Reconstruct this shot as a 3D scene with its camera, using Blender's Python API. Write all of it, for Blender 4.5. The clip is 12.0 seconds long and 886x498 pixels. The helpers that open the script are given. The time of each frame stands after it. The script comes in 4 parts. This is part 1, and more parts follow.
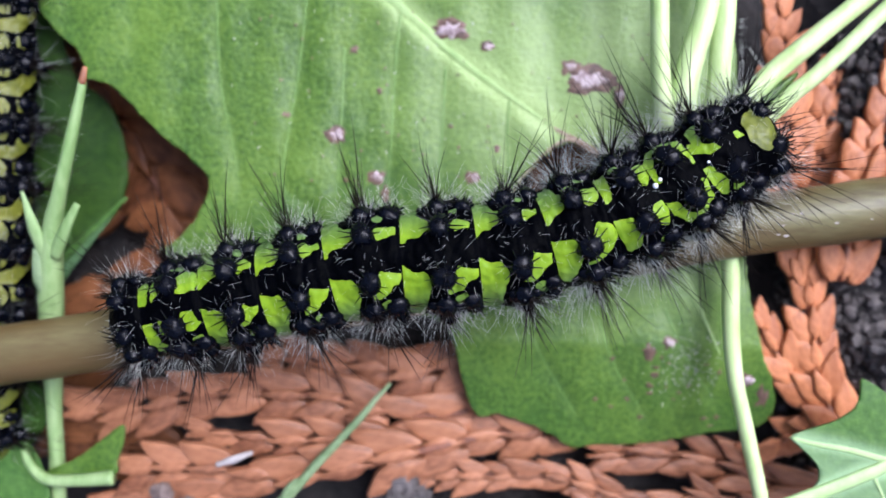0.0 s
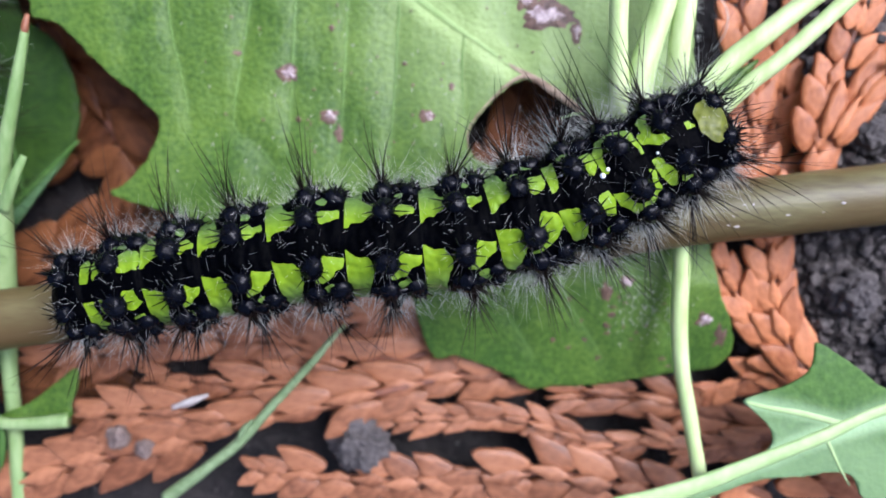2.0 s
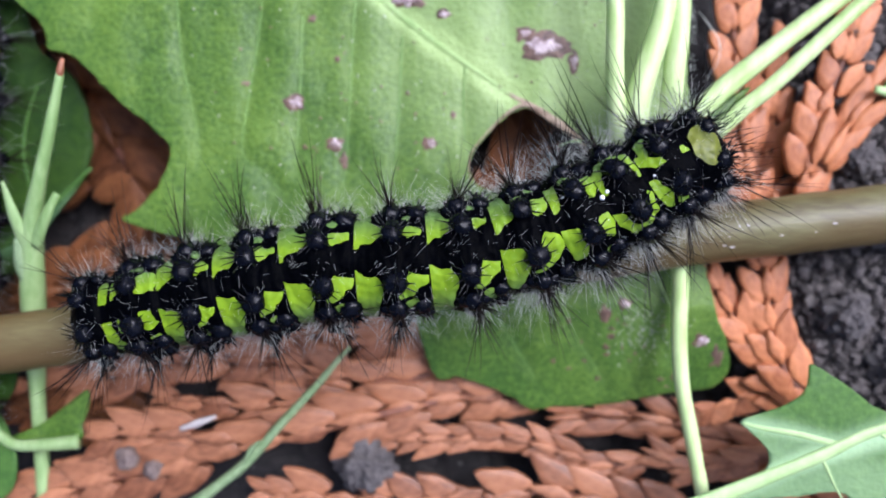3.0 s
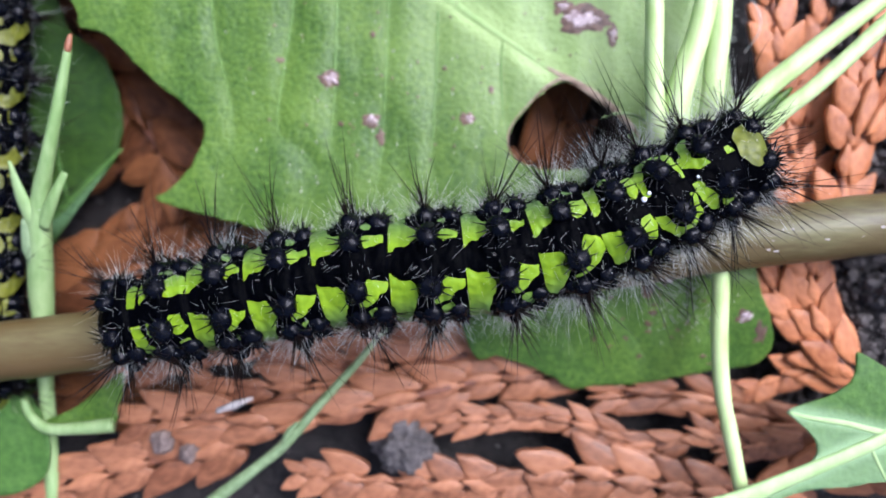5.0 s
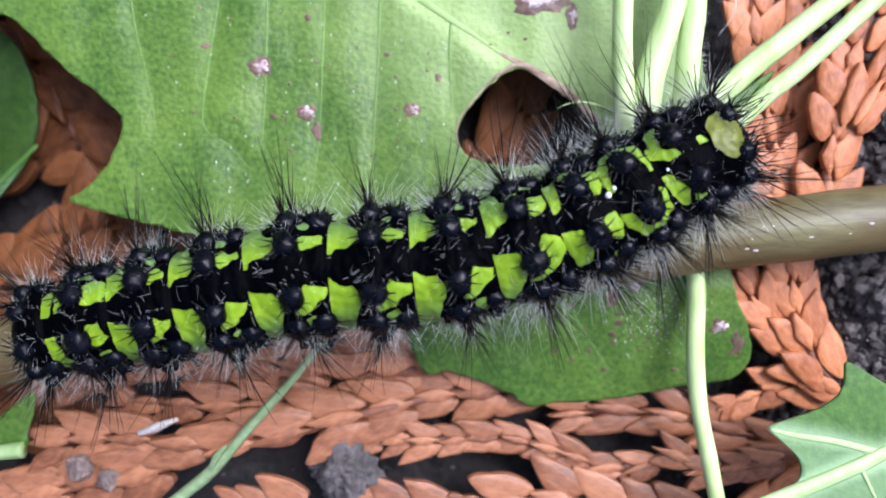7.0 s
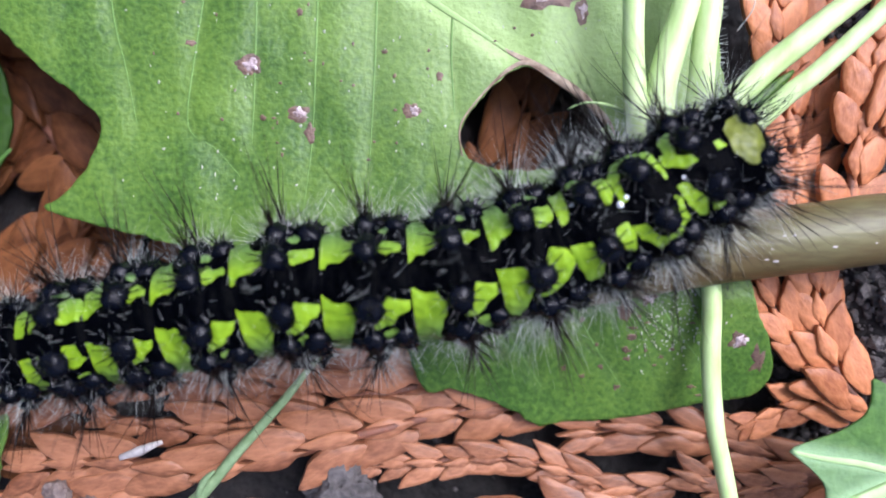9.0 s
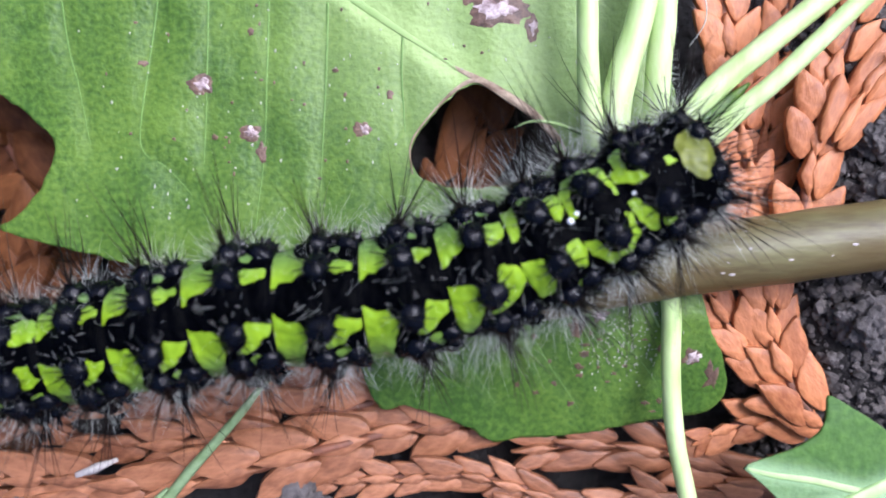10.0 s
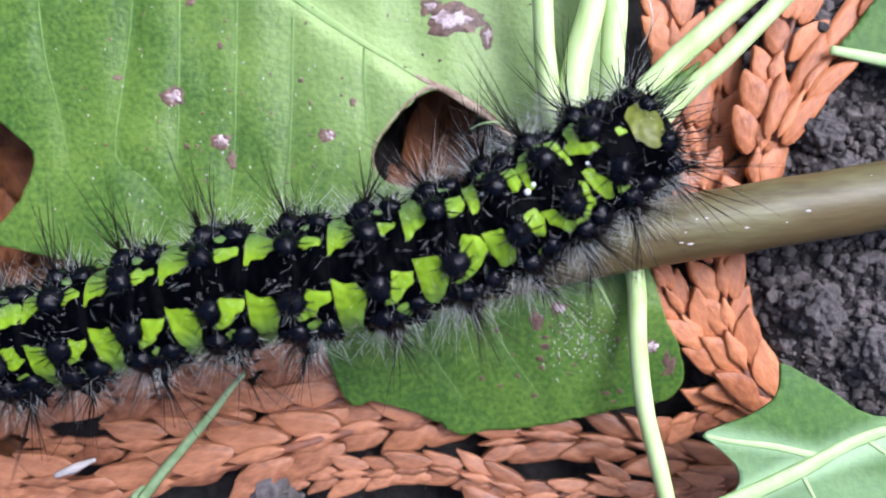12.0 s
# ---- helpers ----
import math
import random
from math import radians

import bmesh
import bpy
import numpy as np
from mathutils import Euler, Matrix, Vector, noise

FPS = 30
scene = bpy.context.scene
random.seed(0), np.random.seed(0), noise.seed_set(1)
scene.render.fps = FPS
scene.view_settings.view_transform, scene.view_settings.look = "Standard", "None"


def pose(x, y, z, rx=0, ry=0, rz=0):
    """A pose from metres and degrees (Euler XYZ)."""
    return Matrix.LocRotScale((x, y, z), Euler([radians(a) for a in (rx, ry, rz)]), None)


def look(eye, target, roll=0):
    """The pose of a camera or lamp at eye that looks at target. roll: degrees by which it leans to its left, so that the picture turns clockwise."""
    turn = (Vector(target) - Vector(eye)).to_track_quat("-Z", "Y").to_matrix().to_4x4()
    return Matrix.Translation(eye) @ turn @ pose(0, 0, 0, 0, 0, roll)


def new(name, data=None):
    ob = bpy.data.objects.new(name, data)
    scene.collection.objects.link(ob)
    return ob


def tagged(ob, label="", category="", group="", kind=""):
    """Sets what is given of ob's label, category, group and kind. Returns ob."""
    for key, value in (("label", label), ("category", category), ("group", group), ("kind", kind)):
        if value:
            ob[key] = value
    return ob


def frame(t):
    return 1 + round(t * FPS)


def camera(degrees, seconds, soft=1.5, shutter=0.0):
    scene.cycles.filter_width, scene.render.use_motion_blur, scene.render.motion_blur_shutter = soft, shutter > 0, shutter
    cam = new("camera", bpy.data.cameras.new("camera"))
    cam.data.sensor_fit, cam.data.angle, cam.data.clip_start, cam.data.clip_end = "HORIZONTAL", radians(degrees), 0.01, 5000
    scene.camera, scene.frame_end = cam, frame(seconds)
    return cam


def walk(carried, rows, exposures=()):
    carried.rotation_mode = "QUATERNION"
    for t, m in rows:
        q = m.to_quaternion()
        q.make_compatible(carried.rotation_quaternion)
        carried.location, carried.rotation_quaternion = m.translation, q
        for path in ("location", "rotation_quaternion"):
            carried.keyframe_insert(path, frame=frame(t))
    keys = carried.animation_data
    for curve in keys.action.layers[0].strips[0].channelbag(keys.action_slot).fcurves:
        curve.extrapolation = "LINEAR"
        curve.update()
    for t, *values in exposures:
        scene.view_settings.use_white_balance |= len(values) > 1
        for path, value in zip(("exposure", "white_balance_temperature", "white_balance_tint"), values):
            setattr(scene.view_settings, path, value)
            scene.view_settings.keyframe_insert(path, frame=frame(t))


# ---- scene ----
MM = 0.001


def mm_pose(x, y, z, rx=0, ry=0, rz=0):
    return pose(x * MM, y * MM, z * MM, rx, ry, rz)


cam = camera(60.0, 12.0, soft=1.7)
cam.data.dof.use_dof = True
cam.data.dof.focus_distance = 0.0515
cam.data.dof.aperture_fstop = 22.0
CAMERA_ROWS = [  # seconds, millimetres, degrees
    (0.0, -3.13, 3.82, 62.55, 0.62, 0.65, 1.32),
    (0.5, -2.45, 3.98, 62.42, 0.07, 0.42, 1.11),
    (1.0, -0.53, 3.61, 62.11, -1.01, 0.71, 1.02),
    (1.5, -0.77, 2.52, 61.99, -1.04, 0.48, 1.09),
    (2.0, 0.48, 1.02, 61.82, -1.23, 0.55, 0.97),
    (2.5, 1.97, -0.11, 61.91, -0.20, 0.69, 0.86),
    (3.0, 0.39, 1.11, 63.48, 0.47, 0.64, 0.78),
    (3.2, -2.64, 2.77, 63.70, -1.04, 0.56, 0.24),
    (4.8, -2.59, -1.30, 62.17, 1.19, 1.45, 0.70),
    (5.0, -3.01, -1.31, 62.55, 0.91, 0.47, 0.23),
    (5.5, -0.45, -0.54, 62.10, 0.95, 0.40, 0.14),
    (6.0, 1.02, 0.01, 60.61, 0.77, 0.35, -0.15),
    (6.5, 0.51, 0.64, 60.76, -0.00, 0.25, -0.00),
    (7.0, 1.24, -0.51, 56.63, 0.55, 0.54, -0.08),
    (9.0, 0.62, 0.32, 53.05, 0.47, 0.07, -0.26),
    (9.5, 0.86, 0.73, 53.11, 0.27, 0.20, -0.23),
    (10.0, 4.80, 1.68, 53.13, 0.31, 0.89, -0.56),
    (10.5, 8.29, 0.86, 51.95, 1.18, 1.13, -1.49),
    (11.0, 8.82, 0.79, 51.86, 1.15, 0.63, -1.79),
    (11.5, 7.49, 0.67, 52.57, 1.29, 0.63, -2.01),
    (12.0, 7.42, -0.54, 55.25, 2.40, 0.91, -1.83),
]
EXPOSURE, KELVIN, TINT = 0.67, 5350.0, 16.0
walk(cam, [(t, mm_pose(*row)) for t, *row in CAMERA_ROWS], exposures=[(t, EXPOSURE + more, KELVIN, TINT) for t, more in ((0.0, 0.0), (2.4, -0.08), (4.8, 0.02), (6.0, 0.12), (9.0, 0.07), (12.0, 0.06))])

# ---------------------------------------------------------------- light
SUN_UP, SUN_ROUND = 56.0, 52.0
world = bpy.data.worlds.new("sky")
scene.world = world
world.use_nodes = True
wn, wl = world.node_tree.nodes, world.node_tree.links
sky = wn.new("ShaderNodeTexSky")
sky.sky_type, sky.sun_disc = "NISHITA", False
sky.sun_elevation, sky.sun_rotation = radians(SUN_UP), radians(SUN_ROUND)
sky.air_density, sky.dust_density = 0.6, 8.0
wl.new(sky.outputs[0], wn["Background"].inputs[0])
wn["Background"].inputs[1].default_value = 0.15
sun = new("sun", bpy.data.lights.new("sun", "SUN"))
sun.data.energy, sun.data.angle, sun.data.color = 1.4, radians(28), (1.0, 0.985, 0.965)
a, e = radians(SUN_ROUND), radians(SUN_UP)
sun.matrix_world = look((math.sin(a) * math.cos(e) * 3, math.cos(a) * math.cos(e) * 3, math.sin(e) * 3), (0, 0, 0))


# ---------------------------------------------------------------- materials
def material(name, base, dark=None, rough=0.5, grain=900.0, patch=120.0, bump=0.3, spec=0.5, by_object=0.0, by_island=0.0,
             stretch=(1, 1, 1), gloss_var=0.1, sheen=0.0, through_light=0.0, distance=0.0002, coat=0.0, span=0.28):
    """A surface with patches and fine grain at real size: base and dark colours mixed by noise at two scales."""
    m = bpy.data.materials.new(name)
    m.use_nodes = True
    n, l = m.node_tree.nodes, m.node_tree.links
    b = n["Principled BSDF"]
    dark = dark or tuple(c * 0.6 for c in base)
    co = n.new("ShaderNodeTexCoord")
    mp = n.new("ShaderNodeMapping")
    mp.inputs["Scale"].default_value = stretch
    l.new(co.outputs["Object"], mp.inputs["Vector"])
    big, fine = n.new("ShaderNodeTexNoise"), n.new("ShaderNodeTexNoise")
    for t, s, d in ((big, patch, 4), (fine, grain, 6)):
        t.inputs["Scale"].default_value, t.inputs["Detail"].default_value = s, d
        l.new(mp.outputs[0], t.inputs["Vector"])
    add = n.new("ShaderNodeMath")
    add.operation = "ADD"
    l.new(big.outputs[0], add.inputs[0])
    l.new(fine.outputs[0], add.inputs[1])
    last = add.outputs[0]
    ramp = n.new("ShaderNodeMapRange")
    ramp.inputs["From Min"].default_value, ramp.inputs["From Max"].default_value = 1 - span, 1 + span
    if by_object or by_island:
        rnd = n.new("ShaderNodeObjectInfo").outputs["Random"] if by_object else n.new("ShaderNodeNewGeometry").outputs["Random Per Island"]
        mul = n.new("ShaderNodeMath")
        mul.operation = "MULTIPLY_ADD"
        l.new(rnd, mul.inputs[0])
        amount = by_object or by_island
        mul.inputs[1].default_value = amount
        mul2 = n.new("ShaderNodeMath")
        mul2.operation = "SUBTRACT"
        l.new(last, mul.inputs[2])
        l.new(mul.outputs[0], mul2.inputs[0])
        mul2.inputs[1].default_value = amount / 2
        last = mul2.outputs[0]
    l.new(last, ramp.inputs["Value"])
    mix = n.new("ShaderNodeMix")
    mix.data_type = "RGBA"
    mix.inputs["A"].default_value, mix.inputs["B"].default_value = (*dark, 1), (*base, 1)
    l.new(ramp.outputs[0], mix.inputs["Factor"])
    l.new(mix.outputs["Result"], b.inputs["Base Color"])
    rr = n.new("ShaderNodeMapRange")
    rr.inputs["To Min"].default_value, rr.inputs["To Max"].default_value = rough - gloss_var, rough + gloss_var
    l.new(fine.outputs[0], rr.inputs["Value"])
    l.new(rr.outputs[0], b.inputs["Roughness"])
    b.inputs["Specular IOR Level"].default_value = spec
    b.inputs["Coat Weight"].default_value = coat
    if through_light:
        b.inputs["Subsurface Weight"].default_value = through_light
        b.inputs["Subsurface Radius"].default_value = (0.0006, 0.0010, 0.0003)
        b.inputs["Subsurface Scale"].default_value = 1.0
    if bump:
        bp = n.new("ShaderNodeBump")
        bp.inputs["Strength"].default_value, bp.inputs["Distance"].default_value = bump, distance
        l.new(add.outputs[0], bp.inputs["Height"])
        l.new(bp.outputs[0], b.inputs["Normal"])
    return m


M_SOIL = material("soil", (0.028, 0.024, 0.022), (0.007, 0.006, 0.006), 0.8, 1400, 160, 0.9, 0.3, by_island=0.3, distance=0.0006)
M_CRUMB = material("soil_crumb", (0.135, 0.118, 0.110), (0.045, 0.039, 0.036), 0.8, 2400, 400, 0.9, 0.3, by_island=0.5, distance=0.0004)
M_SCALE = material("dry_cypress_scale", (0.56, 0.218, 0.088), (0.26, 0.085, 0.031), 0.40, 8.0, 2.2, 0.7, 0.3, by_object=0.42, distance=0.0001, stretch=(0.7, 1.6, 1), span=0.36)
# Browner litter; its darker tone also carries the weaker light on the left.
M_DULL = material("dull_brown_scale", (0.38, 0.165, 0.080), (0.140, 0.052, 0.023), 0.40, 8.0, 2.2, 0.7, 0.3, by_object=0.5, distance=0.0001, stretch=(0.7, 1.6, 1), span=0.36)
# Darker copy of the scale colour with the shade of the hollows put in.
M_SHADED = material("shaded_brown_scale", (0.185, 0.073, 0.026), (0.06, 0.021, 0.008), 0.5, 8.0, 2.2, 0.5, 0.15, by_object=0.6, distance=0.00014, stretch=(0.7, 1.6, 1), span=0.36)
M_CLOD = material("soil_clod", (0.13, 0.115, 0.11), (0.04, 0.035, 0.033), 0.75, 2200, 400, 0.9, 0.4, distance=0.0005)
M_SHOOT = material("soft_green_shoot", (0.31, 0.42, 0.18), (0.18, 0.29, 0.09), 0.5, 1500, 200, 0.3, 0.45, stretch=(1, 0.3, 1))
M_TWIG = material("dry_cypress_twig", (0.22, 0.08, 0.04), (0.08, 0.03, 0.016), 0.6, 1500, 220, 0.4)
def cells(m, size, strength, distance):
    """Adds the quilted cell relief of a leaf blade on top of the grain."""
    n, l = m.node_tree.nodes, m.node_tree.links
    co, vo, bp = n.new("ShaderNodeTexCoord"), n.new("ShaderNodeTexVoronoi"), n.new("ShaderNodeBump")
    vo.feature = "SMOOTH_F1"
    vo.inputs["Scale"].default_value, vo.inputs["Smoothness"].default_value = size, 0.4
    bp.invert = True
    bp.inputs["Strength"].default_value, bp.inputs["Distance"].default_value = strength, distance
    l.new(co.outputs["Object"], vo.inputs["Vector"])
    l.new(vo.outputs["Distance"], bp.inputs["Height"])
    b = n["Principled BSDF"]
    old = b.inputs["Normal"].links[0].from_socket
    l.new(old, bp.inputs["Normal"])
    l.new(bp.outputs[0], b.inputs["Normal"])
    return m


def veined(m, pale):
    """Second colour by the mesh's vein attribute, paler along leaf veins, broken by noise."""
    n, l = m.node_tree.nodes, m.node_tree.links
    at, no, mul, mix = n.new("ShaderNodeAttribute"), n.new("ShaderNodeTexNoise"), n.new("ShaderNodeMath"), n.new("ShaderNodeMix")
    at.attribute_name = "vein"
    no.inputs["Scale"].default_value = 900
    mul.operation, mul.use_clamp = "MULTIPLY", True
    mix.data_type = "RGBA"
    mix.inputs["B"].default_value = (*pale, 1)
    b = n["Principled BSDF"]
    gain = n.new("ShaderNodeMath")
    gain.operation = "MULTIPLY"
    gain.inputs[1].default_value = 1.9
    l.new(no.outputs[0], gain.inputs[0])
    l.new(at.outputs["Fac"], mul.inputs[0])
    l.new(gain.outputs[0], mul.inputs[1])
    l.new(b.inputs["Base Color"].links[0].from_socket, mix.inputs["A"])
    l.new(mul.outputs[0], mix.inputs["Factor"])
    l.new(mix.outputs["Result"], b.inputs["Base Color"])
    return m


M_LEAF = veined(cells(material("green_leaf", (0.108, 0.188, 0.022), (0.037, 0.090, 0.010), 0.42, 2600, 150, 0.6, 0.32, distance=0.00014, span=0.24), 1900, 0.3, 0.0001), (0.33, 0.45, 0.16))
M_LEAF_DARK = veined(material("dark_green_leaf", (0.030, 0.066, 0.006), (0.012, 0.035, 0.004), 0.6, 1300, 110, 0.5, 0.15, distance=0.0002), (0.10, 0.19, 0.08))
M_LEAF_PALE = veined(material("pale_leaf_underside", (0.086, 0.172, 0.032), (0.036, 0.094, 0.016), 0.55, 1900, 140, 0.6, 0.22, distance=0.00018), (0.36, 0.52, 0.28))
M_VEIN = material("leaf_vein", (0.145, 0.255, 0.050), (0.07, 0.155, 0.018), 0.5, 1200, 160, 0.3)
M_MIDRIB = material("leaf_midrib", (0.31, 0.43, 0.15), (0.21, 0.33, 0.09), 0.5, 1200, 160, 0.3)
M_RIB_PALE = material("pale_midrib", (0.43, 0.56, 0.25), (0.30, 0.46, 0.16), 0.5, 1200, 160, 0.25)
M_BLEMISH = material("leaf_blemish", (0.165, 0.098, 0.066), (0.05, 0.025, 0.018), 0.5, 2600, 1100, 0.6, distance=0.0002)
M_MAUVE = material("dry_spot_centre", (0.62, 0.52, 0.52), (0.12, 0.065, 0.06), 0.32, 2600, 1400, 0.7)
M_SCAR = material("dry_leaf_edge", (0.42, 0.33, 0.235), (0.14, 0.08, 0.045), 0.6, 1800, 400, 0.6)
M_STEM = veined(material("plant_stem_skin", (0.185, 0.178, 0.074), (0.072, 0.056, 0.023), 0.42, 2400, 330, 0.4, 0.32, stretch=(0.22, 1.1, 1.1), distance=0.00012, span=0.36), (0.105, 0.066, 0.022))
M_PETIOLE = material("pale_petiole", (0.57, 0.69, 0.33), (0.36, 0.52, 0.15), 0.4, 1300, 130, 0.2, 0.5, stretch=(1, 0.3, 1))
M_STALK = material("grey_green_stalk", (0.25, 0.34, 0.17), (0.13, 0.20, 0.08), 0.6, 1800, 300, 0.5)
M_BLACK = material("black_skin", (0.0005, 0.0006, 0.0013), (0.0002, 0.0003, 0.0006), 0.5, 1500, 500, 0.4, 0.015, distance=0.0002)
M_KNOB = material("black_tubercle", (0.0018, 0.0023, 0.0055), (0.0007, 0.0009, 0.0022), 0.15, 9.0, 3.0, 0.25, 0.16, gloss_var=0.05, distance=0.0001)
M_LIME = veined(material("lime_skin", (0.215, 0.345, 0.006), (0.140, 0.245, 0.005), 0.42, 2200, 450, 0.3, 0.22, distance=0.00012), (0.085, 0.15, 0.052))
M_YELLOW = material("yellow_skin", (0.14, 0.15, 0.009), (0.075, 0.085, 0.006), 0.5, 2200, 350, 0.25, 0.4, distance=0.0001)
M_OLIVE = material("olive_shield", (0.15, 0.17, 0.014), (0.07, 0.085, 0.01), 0.4, 2200, 700, 0.2, 0.25)
M_BELLY = material("grey_green_flank", (0.20, 0.26, 0.14), (0.10, 0.13, 0.06), 0.5, 2200, 600, 0.4)
M_BRISTLE = material("black_bristle", (0.0015, 0.0015, 0.0018), None, 0.25, 900, 200, 0, 0.35)
M_BROWN_BRISTLE = material("brown_black_bristle", (0.008, 0.0045, 0.0035), None, 0.4, 900, 200, 0, 0.1)
M_DUST_GLINT = material("pale_dust_glint", (0.38, 0.39, 0.33), (0.2, 0.22, 0.16), 0.7, 2600, 900, 0.4)
M_DOWN = material("pale_hair", (0.62, 0.64, 0.58), (0.45, 0.46, 0.42), 0.4, 900, 200, 0)
M_WHITE = material("highlight_fleck", (0.9, 0.9, 0.9), (0.8, 0.82, 0.85), 0.2, 900, 200, 0)
M_TIP = material("brown_tip", (0.36, 0.15, 0.07), (0.2, 0.07, 0.03), 0.5, 1500, 400, 0.3)
M_STRAW = material("bleached_twig", (0.50, 0.46, 0.43), (0.3, 0.26, 0.24), 0.6, 1500, 300, 0.4)
M_PEBBLE = material("brown_pebble", (0.20, 0.15, 0.125), (0.10, 0.07, 0.06), 0.65, 1800, 500, 0.5)


# ---------------------------------------------------------------- helpers of this scene
def part(name, bm, mat, parent=None, label="", smooth=True):
    me = bpy.data.meshes.new(name)
    bm.to_mesh(me)
    bm.free()
    for p in me.polygons:
        p.use_smooth = smooth
    me.materials.append(mat)
    ob = new(name, me)
    ob.parent = parent
    return tagged(ob, label)


def raw(name, verts, faces, mat, parent=None, label="", smooth=True):
    """A mesh of vertices in millimetres."""
    me = bpy.data.meshes.new(name)
    me.from_pydata([tuple(c * MM for c in v) for v in verts], [], faces)
    me.update()
    for p in me.polygons:
        p.use_smooth = smooth
    me.materials.append(mat)
    ob = new(name, me)
    ob.parent = parent
    return tagged(ob, label)


def spline(points, count):
    """Catmull-Rom curve through the points, with even steps along it."""
    p = np.array(points, float)
    p = np.vstack([2 * p[0] - p[1], p, 2 * p[-1] - p[-2]])
    out = []
    for i in range(1, len(p) - 2):
        for t in np.linspace(0, 1, 16, endpoint=False):
            out.append(0.5 * (2 * p[i] + (p[i + 1] - p[i - 1]) * t + (2 * p[i - 1] - 5 * p[i] + 4 * p[i + 1] - p[i + 2]) * t * t
                              + (3 * p[i] - p[i - 1] - 3 * p[i + 1] + p[i + 2]) * t ** 3))
    out.append(p[-2])
    out = np.array(out)
    d = np.concatenate([[0], np.cumsum(np.linalg.norm(np.diff(out, axis=0), axis=1))])
    s = np.linspace(0, d[-1], count)
    return np.stack([np.interp(s, d, out[:, k]) for k in range(out.shape[1])], 1)


def closed(points, per=8):
    """A smooth closed outline through the points."""
    p = np.array(points, float)
    n, out = len(p), []
    for i in range(n):
        a, b, c, d = p[i - 1], p[i], p[(i + 1) % n], p[(i + 2) % n]
        for t in np.linspace(0, 1, per, endpoint=False):
            out.append(0.5 * (2 * b + (c - a) * t + (2 * a - 5 * b + 4 * c - d) * t * t + (3 * b - a - 3 * c + d) * t ** 3))
    return np.array(out)


def frames(path):
    tan = np.gradient(path, axis=0)
    tan /= np.linalg.norm(tan, axis=1, keepdims=True)
    side = np.cross([0, 0, 1.0], tan)
    bad = np.linalg.norm(side, axis=1) < 1e-6
    side[bad] = [0, 1, 0]
    side /= np.linalg.norm(side, axis=1, keepdims=True)
    return tan, side, np.cross(tan, side)


def tube(points, radii, count=24, sides=10, rough=0.0, flat=1.0, seed=0):
    """Vertices and faces of a closed tube along a smooth path; radii are spread along it."""
    path = spline(points, count)
    tan, side, up = frames(path)
    r = np.interp(np.linspace(0, 1, count), np.linspace(0, 1, len(radii)), radii)
    verts, faces = [], []
    for i in range(count):
        for k in range(sides):
            th = 2 * math.pi * k / sides
            w = 1 + rough * noise.noise(Vector((path[i, 0] * 0.4 + seed, path[i, 1] * 0.4 + math.cos(th), math.sin(th) + seed)))
            verts.append(path[i] + r[i] * w * (math.cos(th) * side[i] + flat * math.sin(th) * up[i]))
    for i in range(count - 1):
        for k in range(sides):
            k2 = (k + 1) % sides
            faces.append((i * sides + k, i * sides + k2, (i + 1) * sides + k2, (i + 1) * sides + k))
    faces.append(tuple(range(sides - 1, -1, -1)))
    faces.append(tuple((count - 1) * sides + k for k in range(sides)))
    return verts, faces


def signed(px, py, outline):
    """Signed distance to a closed outline, positive inside."""
    a, b = outline, np.roll(outline, -1, 0)
    best, inside = np.full(px.shape, 1e9), np.zeros(px.shape, bool)
    for (ax, ay), (bx, by) in zip(a, b):
        ex, ey = bx - ax, by - ay
        t = np.clip(((px - ax) * ex + (py - ay) * ey) / (ex * ex + ey * ey + 1e-12), 0, 1)
        best = np.minimum(best, np.hypot(px - ax - t * ex, py - ay - t * ey))
        cross = ((ay > py) != (by > py)) & (px < (bx - ax) * (py - ay) / (by - ay + 1e-12) + ax)
        inside ^= cross
    return np.where(inside, best, -best)


def clip_grid(field, place, n1, n2):
    """Faces of the grid where field > 0, cut along its zero line. field: array n1 x n2; place(i, j) with fractions gives a vertex."""
    verts, faces, index = [], [], {}

    def put(i, j):
        key = (round(i, 5), round(j, 5))
        if key not in index:
            index[key] = len(verts)
            verts.append(place(i, j))
        return index[key]

    for i in range(n1 - 1):
        for j in range(n2 - 1):
            ring = [(i, j), (i + 1, j), (i + 1, j + 1), (i, j + 1)]
            vals = [field[c] for c in ring]
            if max(vals) <= 0:
                continue
            poly = []
            for k in range(4):
                (p, q), f, (p2, q2), f2 = ring[k], vals[k], ring[(k + 1) % 4], vals[(k + 1) % 4]
                if f > 0:
                    poly.append(put(p, q))
                if (f > 0) != (f2 > 0):
                    t = f / (f - f2)
                    poly.append(put(p + (p2 - p) * t, q + (q2 - q) * t))
            poly = [v for k, v in enumerate(poly) if v != poly[k - 1]]
            if len(poly) > 2:
                faces.append(tuple(poly))
    return verts, faces


